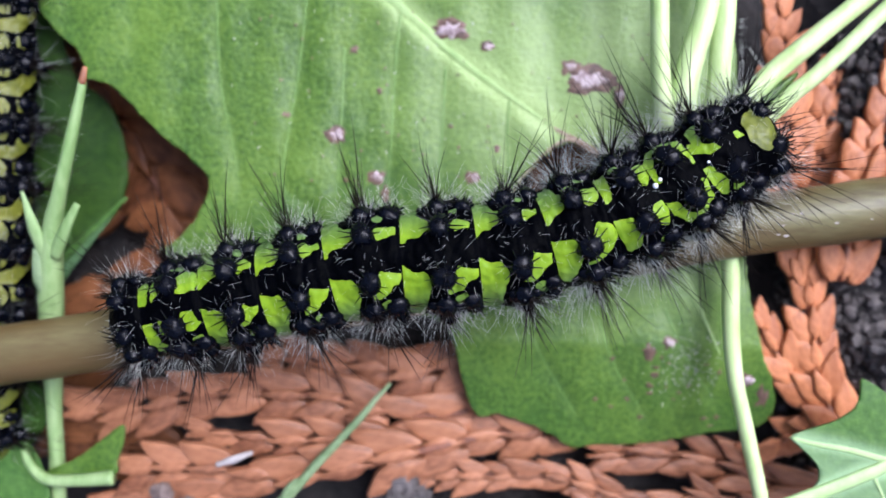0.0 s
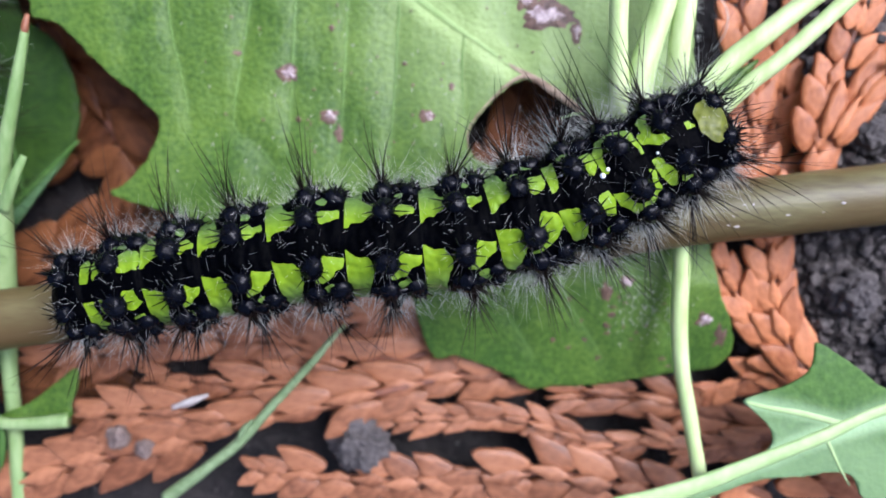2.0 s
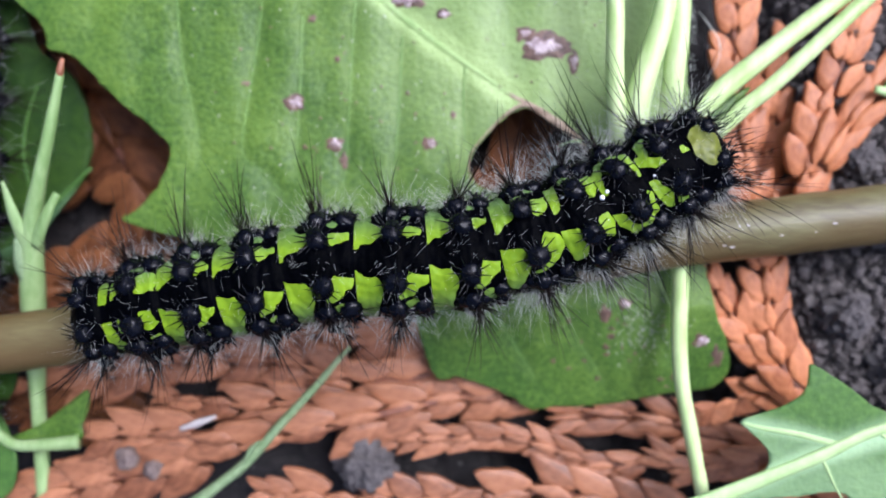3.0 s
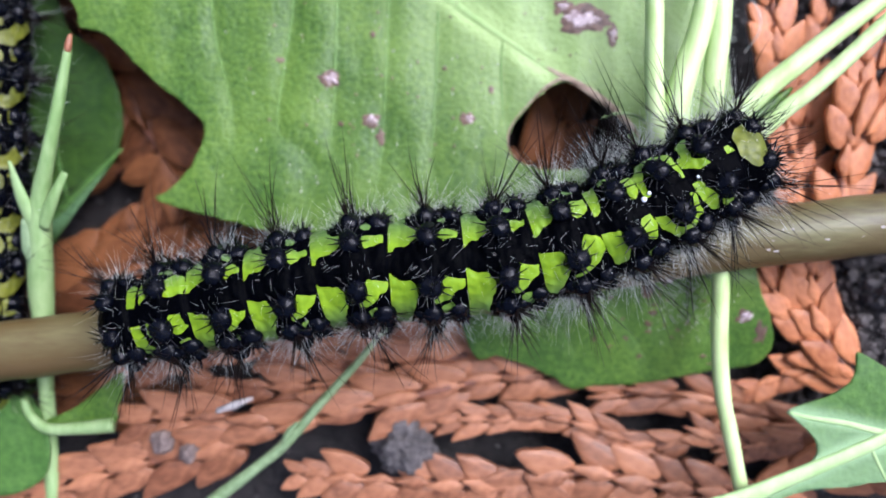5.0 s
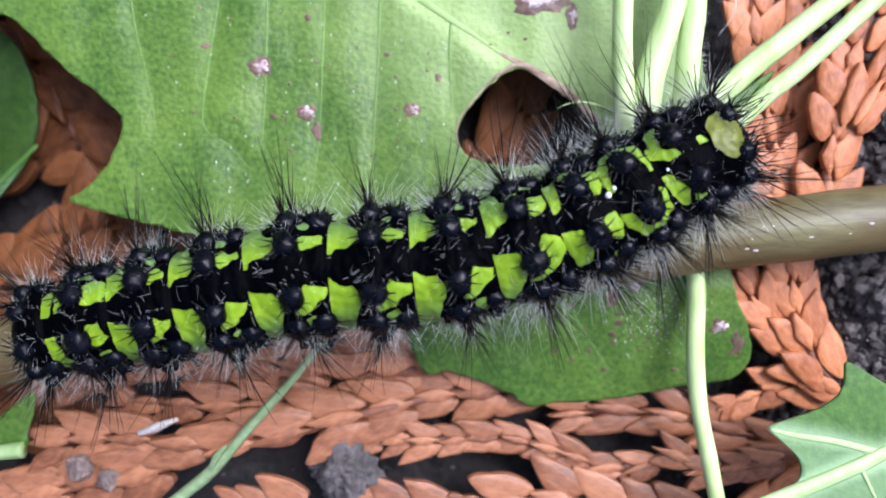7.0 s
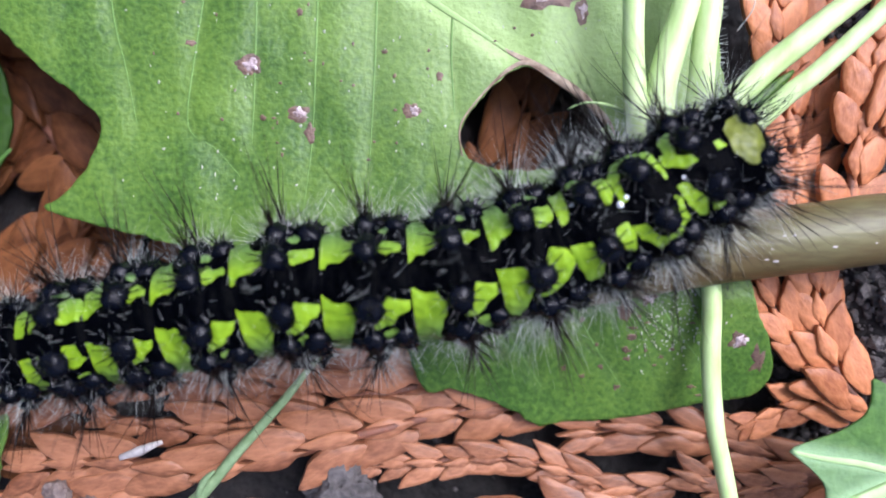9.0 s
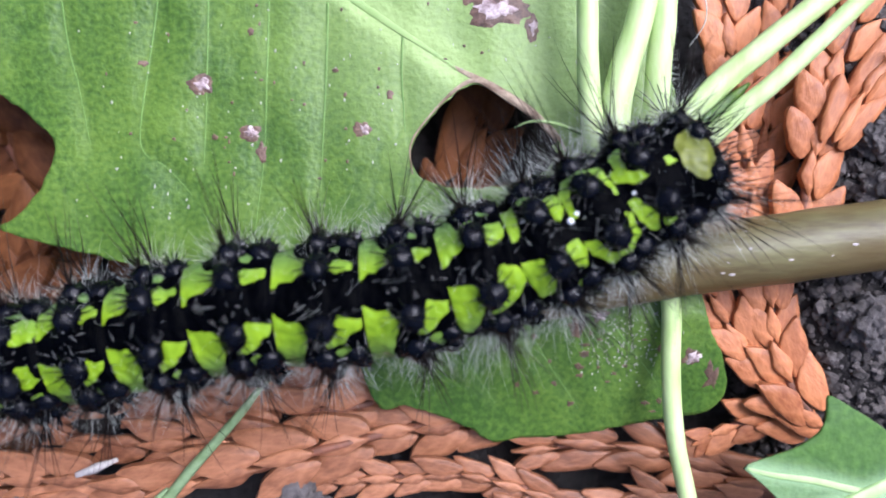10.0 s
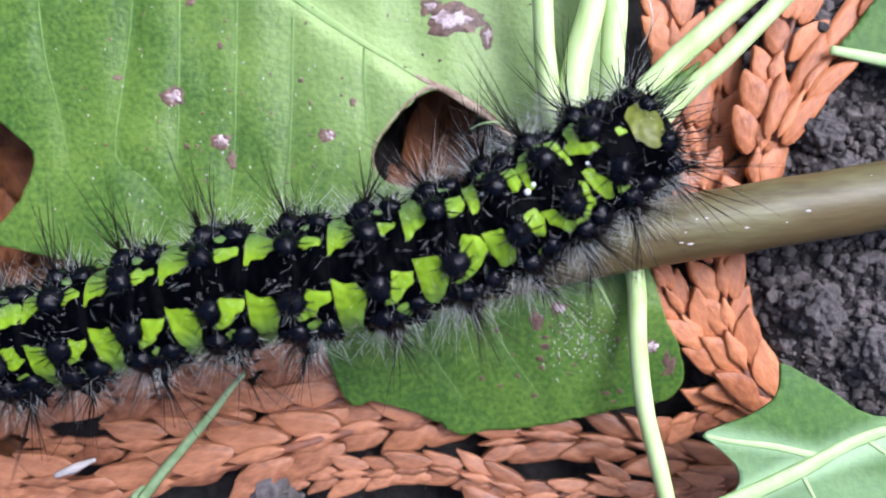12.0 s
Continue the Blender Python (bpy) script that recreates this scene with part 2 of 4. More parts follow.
def sheet(name, outline, mat, height, hole=None, step=0.6, thick=0.28, parent=None, label="", jag=0.0, vein=None):
    """A leaf blade: a smooth outline filled with a fine grid that follows height(x, y), with real thickness."""
    lo, hi = outline.min(0) - step, outline.max(0) + step
    nx, ny = int((hi[0] - lo[0]) / step) + 2, int((hi[1] - lo[1]) / step) + 2
    gx, gy = np.meshgrid(lo[0] + step * np.arange(nx), lo[1] + step * np.arange(ny), indexing="ij")
    f = signed(gx, gy, outline)
    if hole is not None:
        f = np.minimum(f, -signed(gx, gy, hole))
    if jag:
        f = f + jag * np.vectorize(lambda x, y: noise.noise(Vector((x * 1.3, y * 1.3, 5))))(gx, gy)

    def place(i, j):
        x, y = lo[0] + step * i, lo[1] + step * j
        return (x, y, height(x, y))

    verts, faces = clip_grid(f, place, nx, ny)
    ob = raw(name, verts, faces, mat, parent, label)
    if vein:
        at = ob.data.attributes.new("vein", "FLOAT", "POINT")
        at.data.foreach_set("value", [vein(x, y) for x, y, _ in verts])
    so = ob.modifiers.new("thickness", "SOLIDIFY")
    so.thickness, so.offset = thick * MM, -1.0
    return ob


def wave(x, y, size, seed):
    return noise.noise(Vector((x / size, y / size, seed)))
# ---------------------------------------------------------------- ground
rng = random.Random(7)


def soil_height(x, y):
    rise = 5.6 / (1 + math.exp(-(x - 29) * 0.8)) * (1 / (1 + math.exp(-(y + 12) * 0.5)))
    h = 0.9 * wave(x, y, 5.0, 1) + 0.55 * wave(x, y, 1.9, 2) + 0.3 * wave(x, y, 0.8, 3)
    sink = 4.6 / (1 + math.exp((x + 18) * 0.35)) / (1 + math.exp(-(y + 4) * 0.6)) + 2.4 * math.exp(-((x - 6.5) / 6) ** 2 - ((y - 10) / 5) ** 2)
    return -7.4 + rise + h - sink


def ground():
    inner = list(np.arange(-62, 62.01, 0.7))
    outer = [62 * 1.35 ** k for k in range(1, 33)]
    xs = [-v for v in reversed(outer)] + inner + outer
    n = len(xs)
    verts = [(x, y, soil_height(x, y) if max(abs(x), abs(y)) < 400 else -7.4) for x in xs for y in xs]
    faces = [(i * n + j, (i + 1) * n + j, (i + 1) * n + j + 1, i * n + j + 1) for i in range(n - 1) for j in range(n - 1)]
    tagged(raw("ground", verts, faces, M_SOIL), "dark crumbly garden soil under the leaf litter", "ground", kind="structure")


def lump(verts, faces, x, y, z, r, seed):
    """A small irregular crumb of 20 triangles."""
    g = (1 + 5 ** 0.5) / 2
    ico = [(-1, g, 0), (1, g, 0), (-1, -g, 0), (1, -g, 0), (0, -1, g), (0, 1, g), (0, -1, -g), (0, 1, -g), (g, 0, -1), (g, 0, 1), (-g, 0, -1), (-g, 0, 1)]
    tri = [(0, 11, 5), (0, 5, 1), (0, 1, 7), (0, 7, 10), (0, 10, 11), (1, 5, 9), (5, 11, 4), (11, 10, 2), (10, 7, 6), (7, 1, 8),
           (3, 9, 4), (3, 4, 2), (3, 2, 6), (3, 6, 8), (3, 8, 9), (4, 9, 5), (2, 4, 11), (6, 2, 10), (8, 6, 7), (9, 8, 1)]
    o, lr = len(verts), random.Random(seed)
    turn = Euler((lr.random() * 6, lr.random() * 6, lr.random() * 6)).to_matrix()
    for v in ico:
        d = turn @ Vector(v).normalized() * r * lr.uniform(0.7, 1.25)
        verts.append((x + d.x, y + d.y, z + d.z * 0.8))
    faces.extend(tuple(o + k for k in f) for f in tri)


def soil_crumbs():
    verts, faces = [], []
    for k in range(11000):
        x, y = rng.uniform(-42, 50), rng.uniform(-30, 32)
        if k > 500:
            x, y = rng.uniform(26, 50), rng.uniform(-22, 24)
        r = rng.choice((0.06, 0.08, 0.1, 0.13, 0.17, 0.22, 0.3, 0.48)) * rng.uniform(0.8, 1.3)
        lump(verts, faces, x, y, soil_height(x, y) + r * 0.4, r, k)
    tagged(raw("soil_crumbs", verts, faces, M_CRUMB, smooth=False), "loose grey-brown crumbs of soil on the ground", "soil", kind="stuff")


def clod(name, label, x, y, r, mat, bumps=0.25, squash=0.75, seed=0, category="clod", z=None):
    bm = bmesh.new()
    bmesh.ops.create_icosphere(bm, subdivisions=5, radius=1)
    for v in bm.verts:
        n = v.co.copy()
        w = 1 + bumps * noise.noise(n * 1.6 + Vector((seed, 0, 0))) + bumps * 0.7 * noise.noise(n * 4 + Vector((0, seed, 0))) + bumps * 0.35 * noise.noise(n * 10)
        v.co = Vector((n.x, n.y, n.z * squash)) * w * r * MM
    ob = part(name, bm, mat)
    ob.location = Vector((x, y, soil_height(x, y) + r * 0.5 if z is None else z)) * MM
    tagged(ob, label, category)


ground()
soil_crumbs()
clod("soil_clod", "grey-brown clod of soil between cypress sprays", -6.8, -16.9, 2.3, M_CLOD, 0.4, seed=2, z=-2.6)
clod("soil_clod", "dark clod of soil on the bare ground", 36.0, 5.0, 2.6, M_CLOD, 0.4, seed=5)
clod("soil_clod", "dark clod of soil on the bare ground", 33.5, -3.5, 1.8, M_CLOD, 0.4, seed=8)
clod("soil_clod", "dark clod of soil on the bare ground", 37.5, -6.5, 1.9, M_CLOD, 0.4, seed=11)
clod("soil_clod", "dark clod of soil on the bare ground", 34.5, 9.5, 1.6, M_CLOD, 0.4, seed=14)
clod("pebble", "small smooth grey pebble on brown sprays", -26.8, -16.4, 0.95, M_PEBBLE, 0.3, 0.7, seed=3, category="stone", z=-1.2)
clod("pebble", "small brown-grey pebble on brown sprays", -24.6, -17.3, 0.8, M_PEBBLE, 0.35, 0.7, seed=6, category="stone", z=-1.3)


# ---------------------------------------------------------------- dry cypress sprays
SIDE_SCALE = [(-0.02, 0.20), (0.28, 0.07), (0.58, 0.0), (0.80, 0.08), (0.99, 0.23), (1.14, 0.42), (1.27, 0.68), (1.05, 0.71), (0.80, 0.70), (0.50, 0.65), (0.22, 0.55), (0.0, 0.38)]
FACE_SCALE = [(0.0, 0.0), (0.16, -0.09), (0.34, -0.17), (0.52, -0.21), (0.72, -0.17), (0.92, -0.09), (1.14, 0.0), (0.92, 0.09), (0.72, 0.17), (0.52, 0.21), (0.34, 0.17), (0.16, 0.09)]


def scale_mesh(name, seed, mat, shape, mirror=1):
    """A flat scale leaf with a softly raised middle, a steep rim and a free tip; 1 is the distance from node to node."""
    lr = random.Random(seed)
    p = np.array(shape, float) * (1 + lr.uniform(-0.06, 0.08), mirror * (1 + lr.uniform(-0.08, 0.1)))
    p += np.array([[lr.uniform(-0.03, 0.03), lr.uniform(-0.025, 0.025)] for _ in shape])
    p = closed(p, 2)
    if mirror < 0:
        p = p[::-1]
    mid, n = p.mean(0), len(p)
    verts, faces = [], []
    for shrink, z in ((1.0, -0.20), (0.985, 0.0), (0.93, 0.016), (0.5, 0.024 + lr.uniform(0, 0.012))):
        for q in p:
            c = mid + (q - mid) * shrink
            verts.append((c[0], c[1], z + 0.03 * c[0] + lr.uniform(-0.004, 0.004)))
    verts.append((mid[0], mid[1], 0.032 + 0.03 * mid[0]))
    for j in range(3):
        for k in range(n):
            k2 = (k + 1) % n
            faces.append((j * n + k, j * n + k2, (j + 1) * n + k2, (j + 1) * n + k))
    for k in range(n):
        faces.append((3 * n + k, 3 * n + (k + 1) % n, 4 * n))
    me = bpy.data.meshes.new(name)
    me.from_pydata(verts, [], faces)
    for f in me.polygons:
        f.use_smooth = f.index >= 2 * n
    me.materials.append(mat)
    return me


def scale_set(mat):
    return {1: [scale_mesh("scale_leaf", k, mat, SIDE_SCALE) for k in range(5)], -1: [scale_mesh("scale_leaf", k + 20, mat, SIDE_SCALE, -1) for k in range(5)],
            0: [scale_mesh("scale_leaf", k + 40, mat, FACE_SCALE) for k in range(5)]}


SCALES, DULL_SCALES, SHADED_SCALES = scale_set(M_SCALE), scale_set(M_DULL), scale_set(M_SHADED)


def spray(points, size=3.2, z=-2.4, label="flat spray of dry orange-brown cypress scale leaves", seed=0, wide=0.74, in_shade=False, dull=False):
    """A flattened branchlet: a thin twig along the points with paired side scales and a row of face scales."""
    lr = random.Random(seed + 100)
    pts = [(x, y, z + sum(drop) + 0.4 * wave(x, y, 6, seed)) for x, y, *drop in points]
    root = raw("cypress_spray", *tube(pts, [0.36, 0.34, 0.2], 30, 8, 0.15), M_TWIG)
    if dull:
        label = "flat spray of dull brown dry cypress scale leaves"
    if in_shade:
        label = "brown spray of cypress scale leaves in a hollow, shade put into its colour"
    tagged(root, label, "dry spray", "dry cypress sprays on the soil")
    path = spline(pts, 400)
    tan = np.gradient(path, axis=0)
    d = np.concatenate([[0], np.cumsum(np.linalg.norm(np.diff(path, axis=0), axis=1))])
    s = 0.0
    while s < d[-1]:
        i = int(np.searchsorted(d, s).clip(0, 399))
        left = d[-1] - s
        big = size * min(1, 0.55 + left / 14) * lr.uniform(0.9, 1.12)
        yaw = math.degrees(math.atan2(tan[i, 1], tan[i, 0]))
        x, y, zz = path[i]
        for sd in (1, -1, 0):
            if lr.random() < 0.06:
                continue
            ob = new("scale_leaf", lr.choice((SHADED_SCALES if in_shade else DULL_SCALES if dull else SCALES)[sd]))
            ob.parent = root
            ln = big * 0.80 * lr.uniform(0.95, 1.10)
            ob.matrix_basis = mm_pose(x, y, zz + (0.28 if sd else 0.34) * big / 3.2 + 0.1 + lr.uniform(-0.16, 0.16),
                                      sd * -2 + lr.uniform(-8, 8), -1 + lr.uniform(-5, 3), yaw + lr.uniform(-4, 4) + sd * lr.uniform(-2, 5)) \
                @ Matrix.Diagonal((ln * MM, ln * MM * wide * lr.uniform(0.95, 1.07), ln * MM, 1))
        s += big * 0.8


SPRAYS = [
    ([(9.0, -10.6, -2.6), (5.4, -11.0, -2.4), (0.9, -11.4, -1.9), (-2.6, -12.0, -1.0), (-5.7, -12.6), (-10.0, -13.8), (-15.8, -14.8), (-23.1, -14.3), (-30.4, -14.9)], 4.6, -2.2, 0.8),
    ([(9.0, -5.6, -1.5), (4.6, -7.4, -1.5), (-0.1, -9.1, -1.0), (-5.8, -9.9), (-13.0, -8.5), (-18.3, -8.2), (-24.7, -8.6), (-31.0, -10.0), (-39.2, -10.4)], 4.4, -3.4, 0.8),
    ([(-1.0, -5.0), (-6.0, -6.0), (-12.0, -5.8), (-18.0, -5.4)], 4.4, -4.0, 0.9),
    ([(-7.6, -12.3), (-11.5, -11.9), (-17.3, -12.0), (-23.4, -11.4)], 4.2, -2.9, 0.7),
    ([(-20.4, -16.6), (-23.1, -17.3), (-28.9, -18.5), (-35.3, -20.5), (-40.5, -22.0)], 4.4, -2.4),
    ([(-26.7, -14.1), (-33.4, -13.2), (-39.2, -12.9)], 4.2, -5.2),
    ([(27.0, -16.4), (21.4, -17.0), (19.1, -16.2), (14.2, -16.9), (9.8, -15.6), (6.9, -14.9), (3.5, -14.6), (-5.7, -15.1)], 3.0, -3.2, 0.7),
    ([(20.9, -20.8), (14.2, -20.0), (8.4, -19.1), (4.7, -19.9), (0.1, -22.2)], 4.2, -2.7, 1.0),
    ([(6.8, -22.0), (1.1, -20.5), (-7.0, -19.9), (-14.9, -19.4)], 3.6, -2.6, 1.0),
    ([(34.0, -16.6), (28.0, -15.5), (22.8, -14.0), (17.0, -12.7), (10.2, -12.8)], 5.8, -4.1, 0.55),
    ([(31.1, -11.2), (27.8, -8.6), (26.0, -6.0), (24.0, -3.2), (22.0, 0.0)], 3.1, -2.4, 0.9),
    ([(30.1, -10.2), (28.6, -7.9), (27.8, -5.4), (27.2, -1.9), (26.6, 2.9)], 3.4, -2.2, 0.95),
    ([(30.2, -11.6), (28.7, -10.7), (25.8, -10.9), (23.4, -11.8)], 3.6, -3.2),
    ([(23.3, -20.8), (27.0, -19.3), (31.2, -18.7), (38.2, -19.5)], 3.6, -3.0),
    ([(26.2, 3.0), (26.0, 5.8), (25.2, 11.1), (24.6, 15.3), (24.2, 20.3), (24.0, 26.5)], 3.1, -2.2, 1.05),
    ([(29.2, 2.6), (29.6, 5.7), (30.3, 9.7), (31.3, 13.3), (32.8, 17.0), (34.4, 22.7)], 3.2, -1.4, 1.1),
    ([(27.2, 2.0), (27.6, 5.3), (27.8, 9.4), (28.5, 15.2), (29.9, 21.2)], 3.6, -4.2),
    ([(31.0, 9.0), (32.4, 11.3), (34.5, 13.7), (36.7, 16.1), (39.2, 18.6), (44, 22.4)], 4.6, -1.0, 0.62),
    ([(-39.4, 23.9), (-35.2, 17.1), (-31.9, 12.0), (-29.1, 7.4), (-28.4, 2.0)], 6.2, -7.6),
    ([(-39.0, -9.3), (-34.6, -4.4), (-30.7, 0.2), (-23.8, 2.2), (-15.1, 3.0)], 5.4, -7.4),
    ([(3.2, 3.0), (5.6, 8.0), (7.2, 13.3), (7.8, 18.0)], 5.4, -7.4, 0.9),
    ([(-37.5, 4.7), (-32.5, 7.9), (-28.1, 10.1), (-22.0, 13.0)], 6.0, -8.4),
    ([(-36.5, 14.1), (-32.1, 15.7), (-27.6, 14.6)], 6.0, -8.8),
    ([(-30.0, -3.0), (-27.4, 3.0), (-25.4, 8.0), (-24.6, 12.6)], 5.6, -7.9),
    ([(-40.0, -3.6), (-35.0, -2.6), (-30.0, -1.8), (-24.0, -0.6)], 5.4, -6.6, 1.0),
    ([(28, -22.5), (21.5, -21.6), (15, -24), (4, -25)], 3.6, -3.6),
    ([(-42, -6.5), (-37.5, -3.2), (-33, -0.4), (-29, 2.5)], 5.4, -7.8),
]
# Low sprays (z < -4.9) take the scales with shade in their colour.
for k, (pts, size, z, *wide) in enumerate(SPRAYS):
    spray(pts, size, z, seed=k, wide=wide[0] if wide else 0.92, in_shade=z < -4.9, dull=pts[-1][0] < 20 and pts[0][0] < 35)
raw_twig = raw("twig", *tube([(-22.2, -13.8, -0.9), (-20.8, -13.2, -0.7), (-19.2, -12.7, -0.9)], [0.2, 0.4, 0.16], 14, 8, 0.7, 0.7), M_STRAW)
tagged(raw_twig, "short bleached twig lying on the brown sprays", "twig")


# ---------------------------------------------------------------- broad green leaf with a hole
VEINS = [[(1.3, 17), (1.2, 14), (1.4, 10.2)], [(-7.8, 24), (-8.1, 20.4), (-8.3, 14.1), (-8.6, 8.2), (-9.2, 3.2)],
         [(-15.6, 25), (-16, 20.3), (-16.7, 14.9), (-17.2, 9.5), (-15.4, 7.9), (-13.6, 5.9)], [(-23, 25), (-22.6, 18), (-21.6, 13.6), (-20.8, 9.6)],
         [(3.6, -2.6), (5.2, -5.4), (7.6, -9.2)],
         [(9, -1), (10.4, -4.6), (13.6, -9.6)], [(14.4, 0), (16, -3.6), (19, -7.6)], [(-12.4, 21), (-12.5, 15), (-12.8, 8)], [(-4, 19.5), (-4.2, 13), (-4.6, 6)]]
MIDRIB = [(-9, 25.4), (-7, 23.6), (-3.3, 20.5), (0.3, 17.8), (3.5, 15.6), (5.2, 14.4)]
FURROWS = np.vstack([spline(v, 60) for v in VEINS + [MIDRIB]])


def leaf_height(x, y):
    d2 = float(((FURROWS - (x, y)) ** 2).sum(1).min())
    furrow = 0.12 * math.exp(-d2 / 0.35) + 0.07 * math.exp(-d2 / 3.0)
    return -0.3 + 0.4 * wave(x, y, 14, 4) + 0.26 * wave(x * 1.6, y * 0.7, 5, 5) + 0.09 * wave(x, y, 1.9, 6) + 0.04 * wave(x, y, 0.9, 7) - furrow - 0.32 * max(0.0, -3.0 - y)


def near_lines(points, width):
    """1 on the line through the points, falling to 0 away from it."""
    line = spline(points, 80)
    return lambda x, y: math.exp(-float(((line - (x, y)) ** 2).sum(1).min()) / width ** 2)


SIDE_VEINS = np.vstack([spline(v, 60) for v in VEINS])
on_midrib = near_lines(MIDRIB, 0.95)

# Paler tissue and the whitish sky sheen here, both put into the leaf's colour.
pale_sheen = near_lines([(2, 19), (6, 16), (11, 14), (17, 8), (18, 15), (12, 20)], 7.5)


def leaf_vein(x, y):
    side = math.exp(-float(((SIDE_VEINS - (x, y)) ** 2).sum(1).min()) / 0.14)
    return min(1.0, 0.95 * on_midrib(x, y) + 0.06 * side + 0.55 * pale_sheen(x, y))


def flat_vein(name, points, radii, mat, parent, height, count=30, lift=0.02, label="", flat=0.45):
    pts = [(x, y, height(x, y) + lift) for x, y in spline(points, 26)]
    return raw(name, *tube(pts, radii, count, 8, 0.12, flat), mat, parent, label)


def blotch(name, x, y, r, mat, parent, height, seed, label="", ragged=0.5, lift=0.05):
    """An irregular flat mark that lies just on a leaf."""
    n, rings = 28, 4
    verts, faces = [(x, y, height(x, y) + lift * 1.6)], []
    for j in range(1, rings + 1):
        for k in range(n):
            th = 2 * math.pi * k / n
            w = 1 + ragged * noise.noise(Vector((math.cos(th) * 1.5 + seed, math.sin(th) * 1.5, seed))) + 0.5 * ragged * noise.noise(Vector((math.cos(th) * 5, math.sin(th) * 5, seed)))
            px, py = x + math.cos(th) * r[0] * w * j / rings, y + math.sin(th) * r[1] * w * j / rings
            verts.append((px, py, height(px, py) + (lift * (1.6 - 0.5 * j / rings) if j < rings else -0.02)))
    for k in range(n):
        faces.append((0, 1 + k, 1 + (k + 1) % n))
        for j in range(rings - 1):
            o, p = 1 + j * n, 1 + (j + 1) * n
            faces.append((o + k, p + k, p + (k + 1) % n, o + (k + 1) % n))
    return raw(name, verts, faces, mat, parent, label)


def broad_leaf():
    edge = closed([(-36.1, 21.6), (-34.7, 20.5), (-33.8, 19.1), (-33.6, 18.0), (-31.8, 17.4), (-30.4, 16.4), (-29.1, 15.0), (-26.6, 12.8), (-24.8, 11.5), (-23.4, 10.0), (-23.3, 8.6), (-24.4, 6.4), (-25.8, 4.7), (-27.1, 3.6),
                   (-22.2, 2.2), (-13.1, 0), (-4.6, -1.2), (-2.9, -3.1), (-2.5, -4.5), (-1.7, -7.4), (-0.9, -9.3), (0.0, -9.6), (1.1, -9.3), (4.0, -10.3), (6.2, -11.4), (7.4, -12.2), (7.6, -12.35), (7.8, -12.3), (8.6, -12.0), (12.8, -11.7), (18.5, -10.6), (22.4, -10.0), (23.7, -8.9), (24.0, -7.7), (23.4, -5.5), (22.3, -3.2), (20.9, 2.6), (20.6, 8.7), (20.1, 13.2),
                   (19.8, 16.3), (19.9, 19), (19.4, 22.6), (15.9, 28.8), (4.6, 33.1), (-13.5, 32.9), (-28, 30.6), (-36.4, 27.2), (-37.8, 24.4)])
    hole = closed([(2, 7.7), (1.9, 9.3), (3.2, 11.1), (5.2, 13), (6.5, 13.4), (8.6, 12.3), (10.4, 11), (11.8, 9.7), (11.4, 7.6), (8.7, 6.4), (5.1, 6.2), (2.8, 6.8)])
    leaf = sheet("broad_leaf", edge, M_LEAF, leaf_height, hole, 0.36, 0.3, jag=0.18, vein=leaf_vein)
    tagged(leaf, "broad green leaf with pale veins, purple-brown blemishes and an eaten hole", "leaf")
    flat_vein("midrib", MIDRIB, [0.42, 0.36, 0.26, 0.06], M_MIDRIB, leaf, leaf_height, 60, 0.02, "pale green midrib", 0.16)
    flat_vein("midrib", [(11.8, 9.2), (14.6, 5), (17, 0.5), (18.9, -3.6)], [0.3, 0.34, 0.24, 0.08], M_MIDRIB, leaf, leaf_height, 60, 0.0, flat=0.16)
    for pts in VEINS:
        flat_vein("vein", pts, [0.09, 0.07, 0.03], M_VEIN, leaf, leaf_height, 60, 0.012, flat=0.25)
    marks = [(-12.8, 13.7, 1.0, 0.65), (-9.5, 10.3, 0.85, 0.6), (-8.7, 8.9, 0.4, 0.7), (-1.5, 10.4, 0.6, 0.55), (8.0, 18.6, 2.1, 1.3), (10.3, 17.3, 0.55, 1.0), (6.2, 19.6, 0.8, 0.6),
             (14.8, -2.7, 0.7, 0.5), (21.3, -5.8, 0.7, 0.6), (13.2, -3.6, 0.5, 0.8), (-17, 15.3, 0.35, 0.25), (0.4, 12.8, 0.28, 0.35), (-12, 10.0, 0.25, 0.2),
             (-3.6, 22.6, 1.6, 1.0), (-0.6, 21.2, 0.8, 0.4), (-11.6, 20.8, 0.4, 0.35), (-3.5, 14.6, 0.25, 0.2), (-9.4, 17.4, 0.22, 0.3)]
    for k, (x, y, a, b) in enumerate(marks):
        blotch("blemish", x, y, (a, b), M_BLEMISH, leaf, leaf_height, k * 3.1, "purple-brown blemish", 0.55)
        if a > 0.5:
            blotch("dry_centre", x + 0.1, y, (a * 0.62, b * 0.6), M_MAUVE, leaf, leaf_height, k * 2.3, "greyish dry centre", 0.9, 0.1)
    lr = random.Random(3)
    for k in range(26):
        blotch("speck", lr.gauss(14, 2.6), lr.gauss(-6.0, 1.6), (lr.uniform(0.1, 0.3), lr.uniform(0.08, 0.22)), M_BLEMISH, leaf, leaf_height, 60 + k, "", 1.0)
    blotch("dust_patch", 21.3, -6.0, (0.4, 0.2), M_DUST_GLINT, leaf, leaf_height, 300.0, "whitish dusty patch", 1.2)
    # Tiny glints and dust on the blade, both painted as flat whitish specks.
    for k in range(330):
        x, y = (lr.gauss(16.5, 1.6), lr.gauss(-4.6, 1.5)) if k < 190 else (lr.uniform(-22, 18), lr.uniform(4, 24))
        if k >= 190 and 1 < x < 13 and 5.5 < y < 14:
            continue
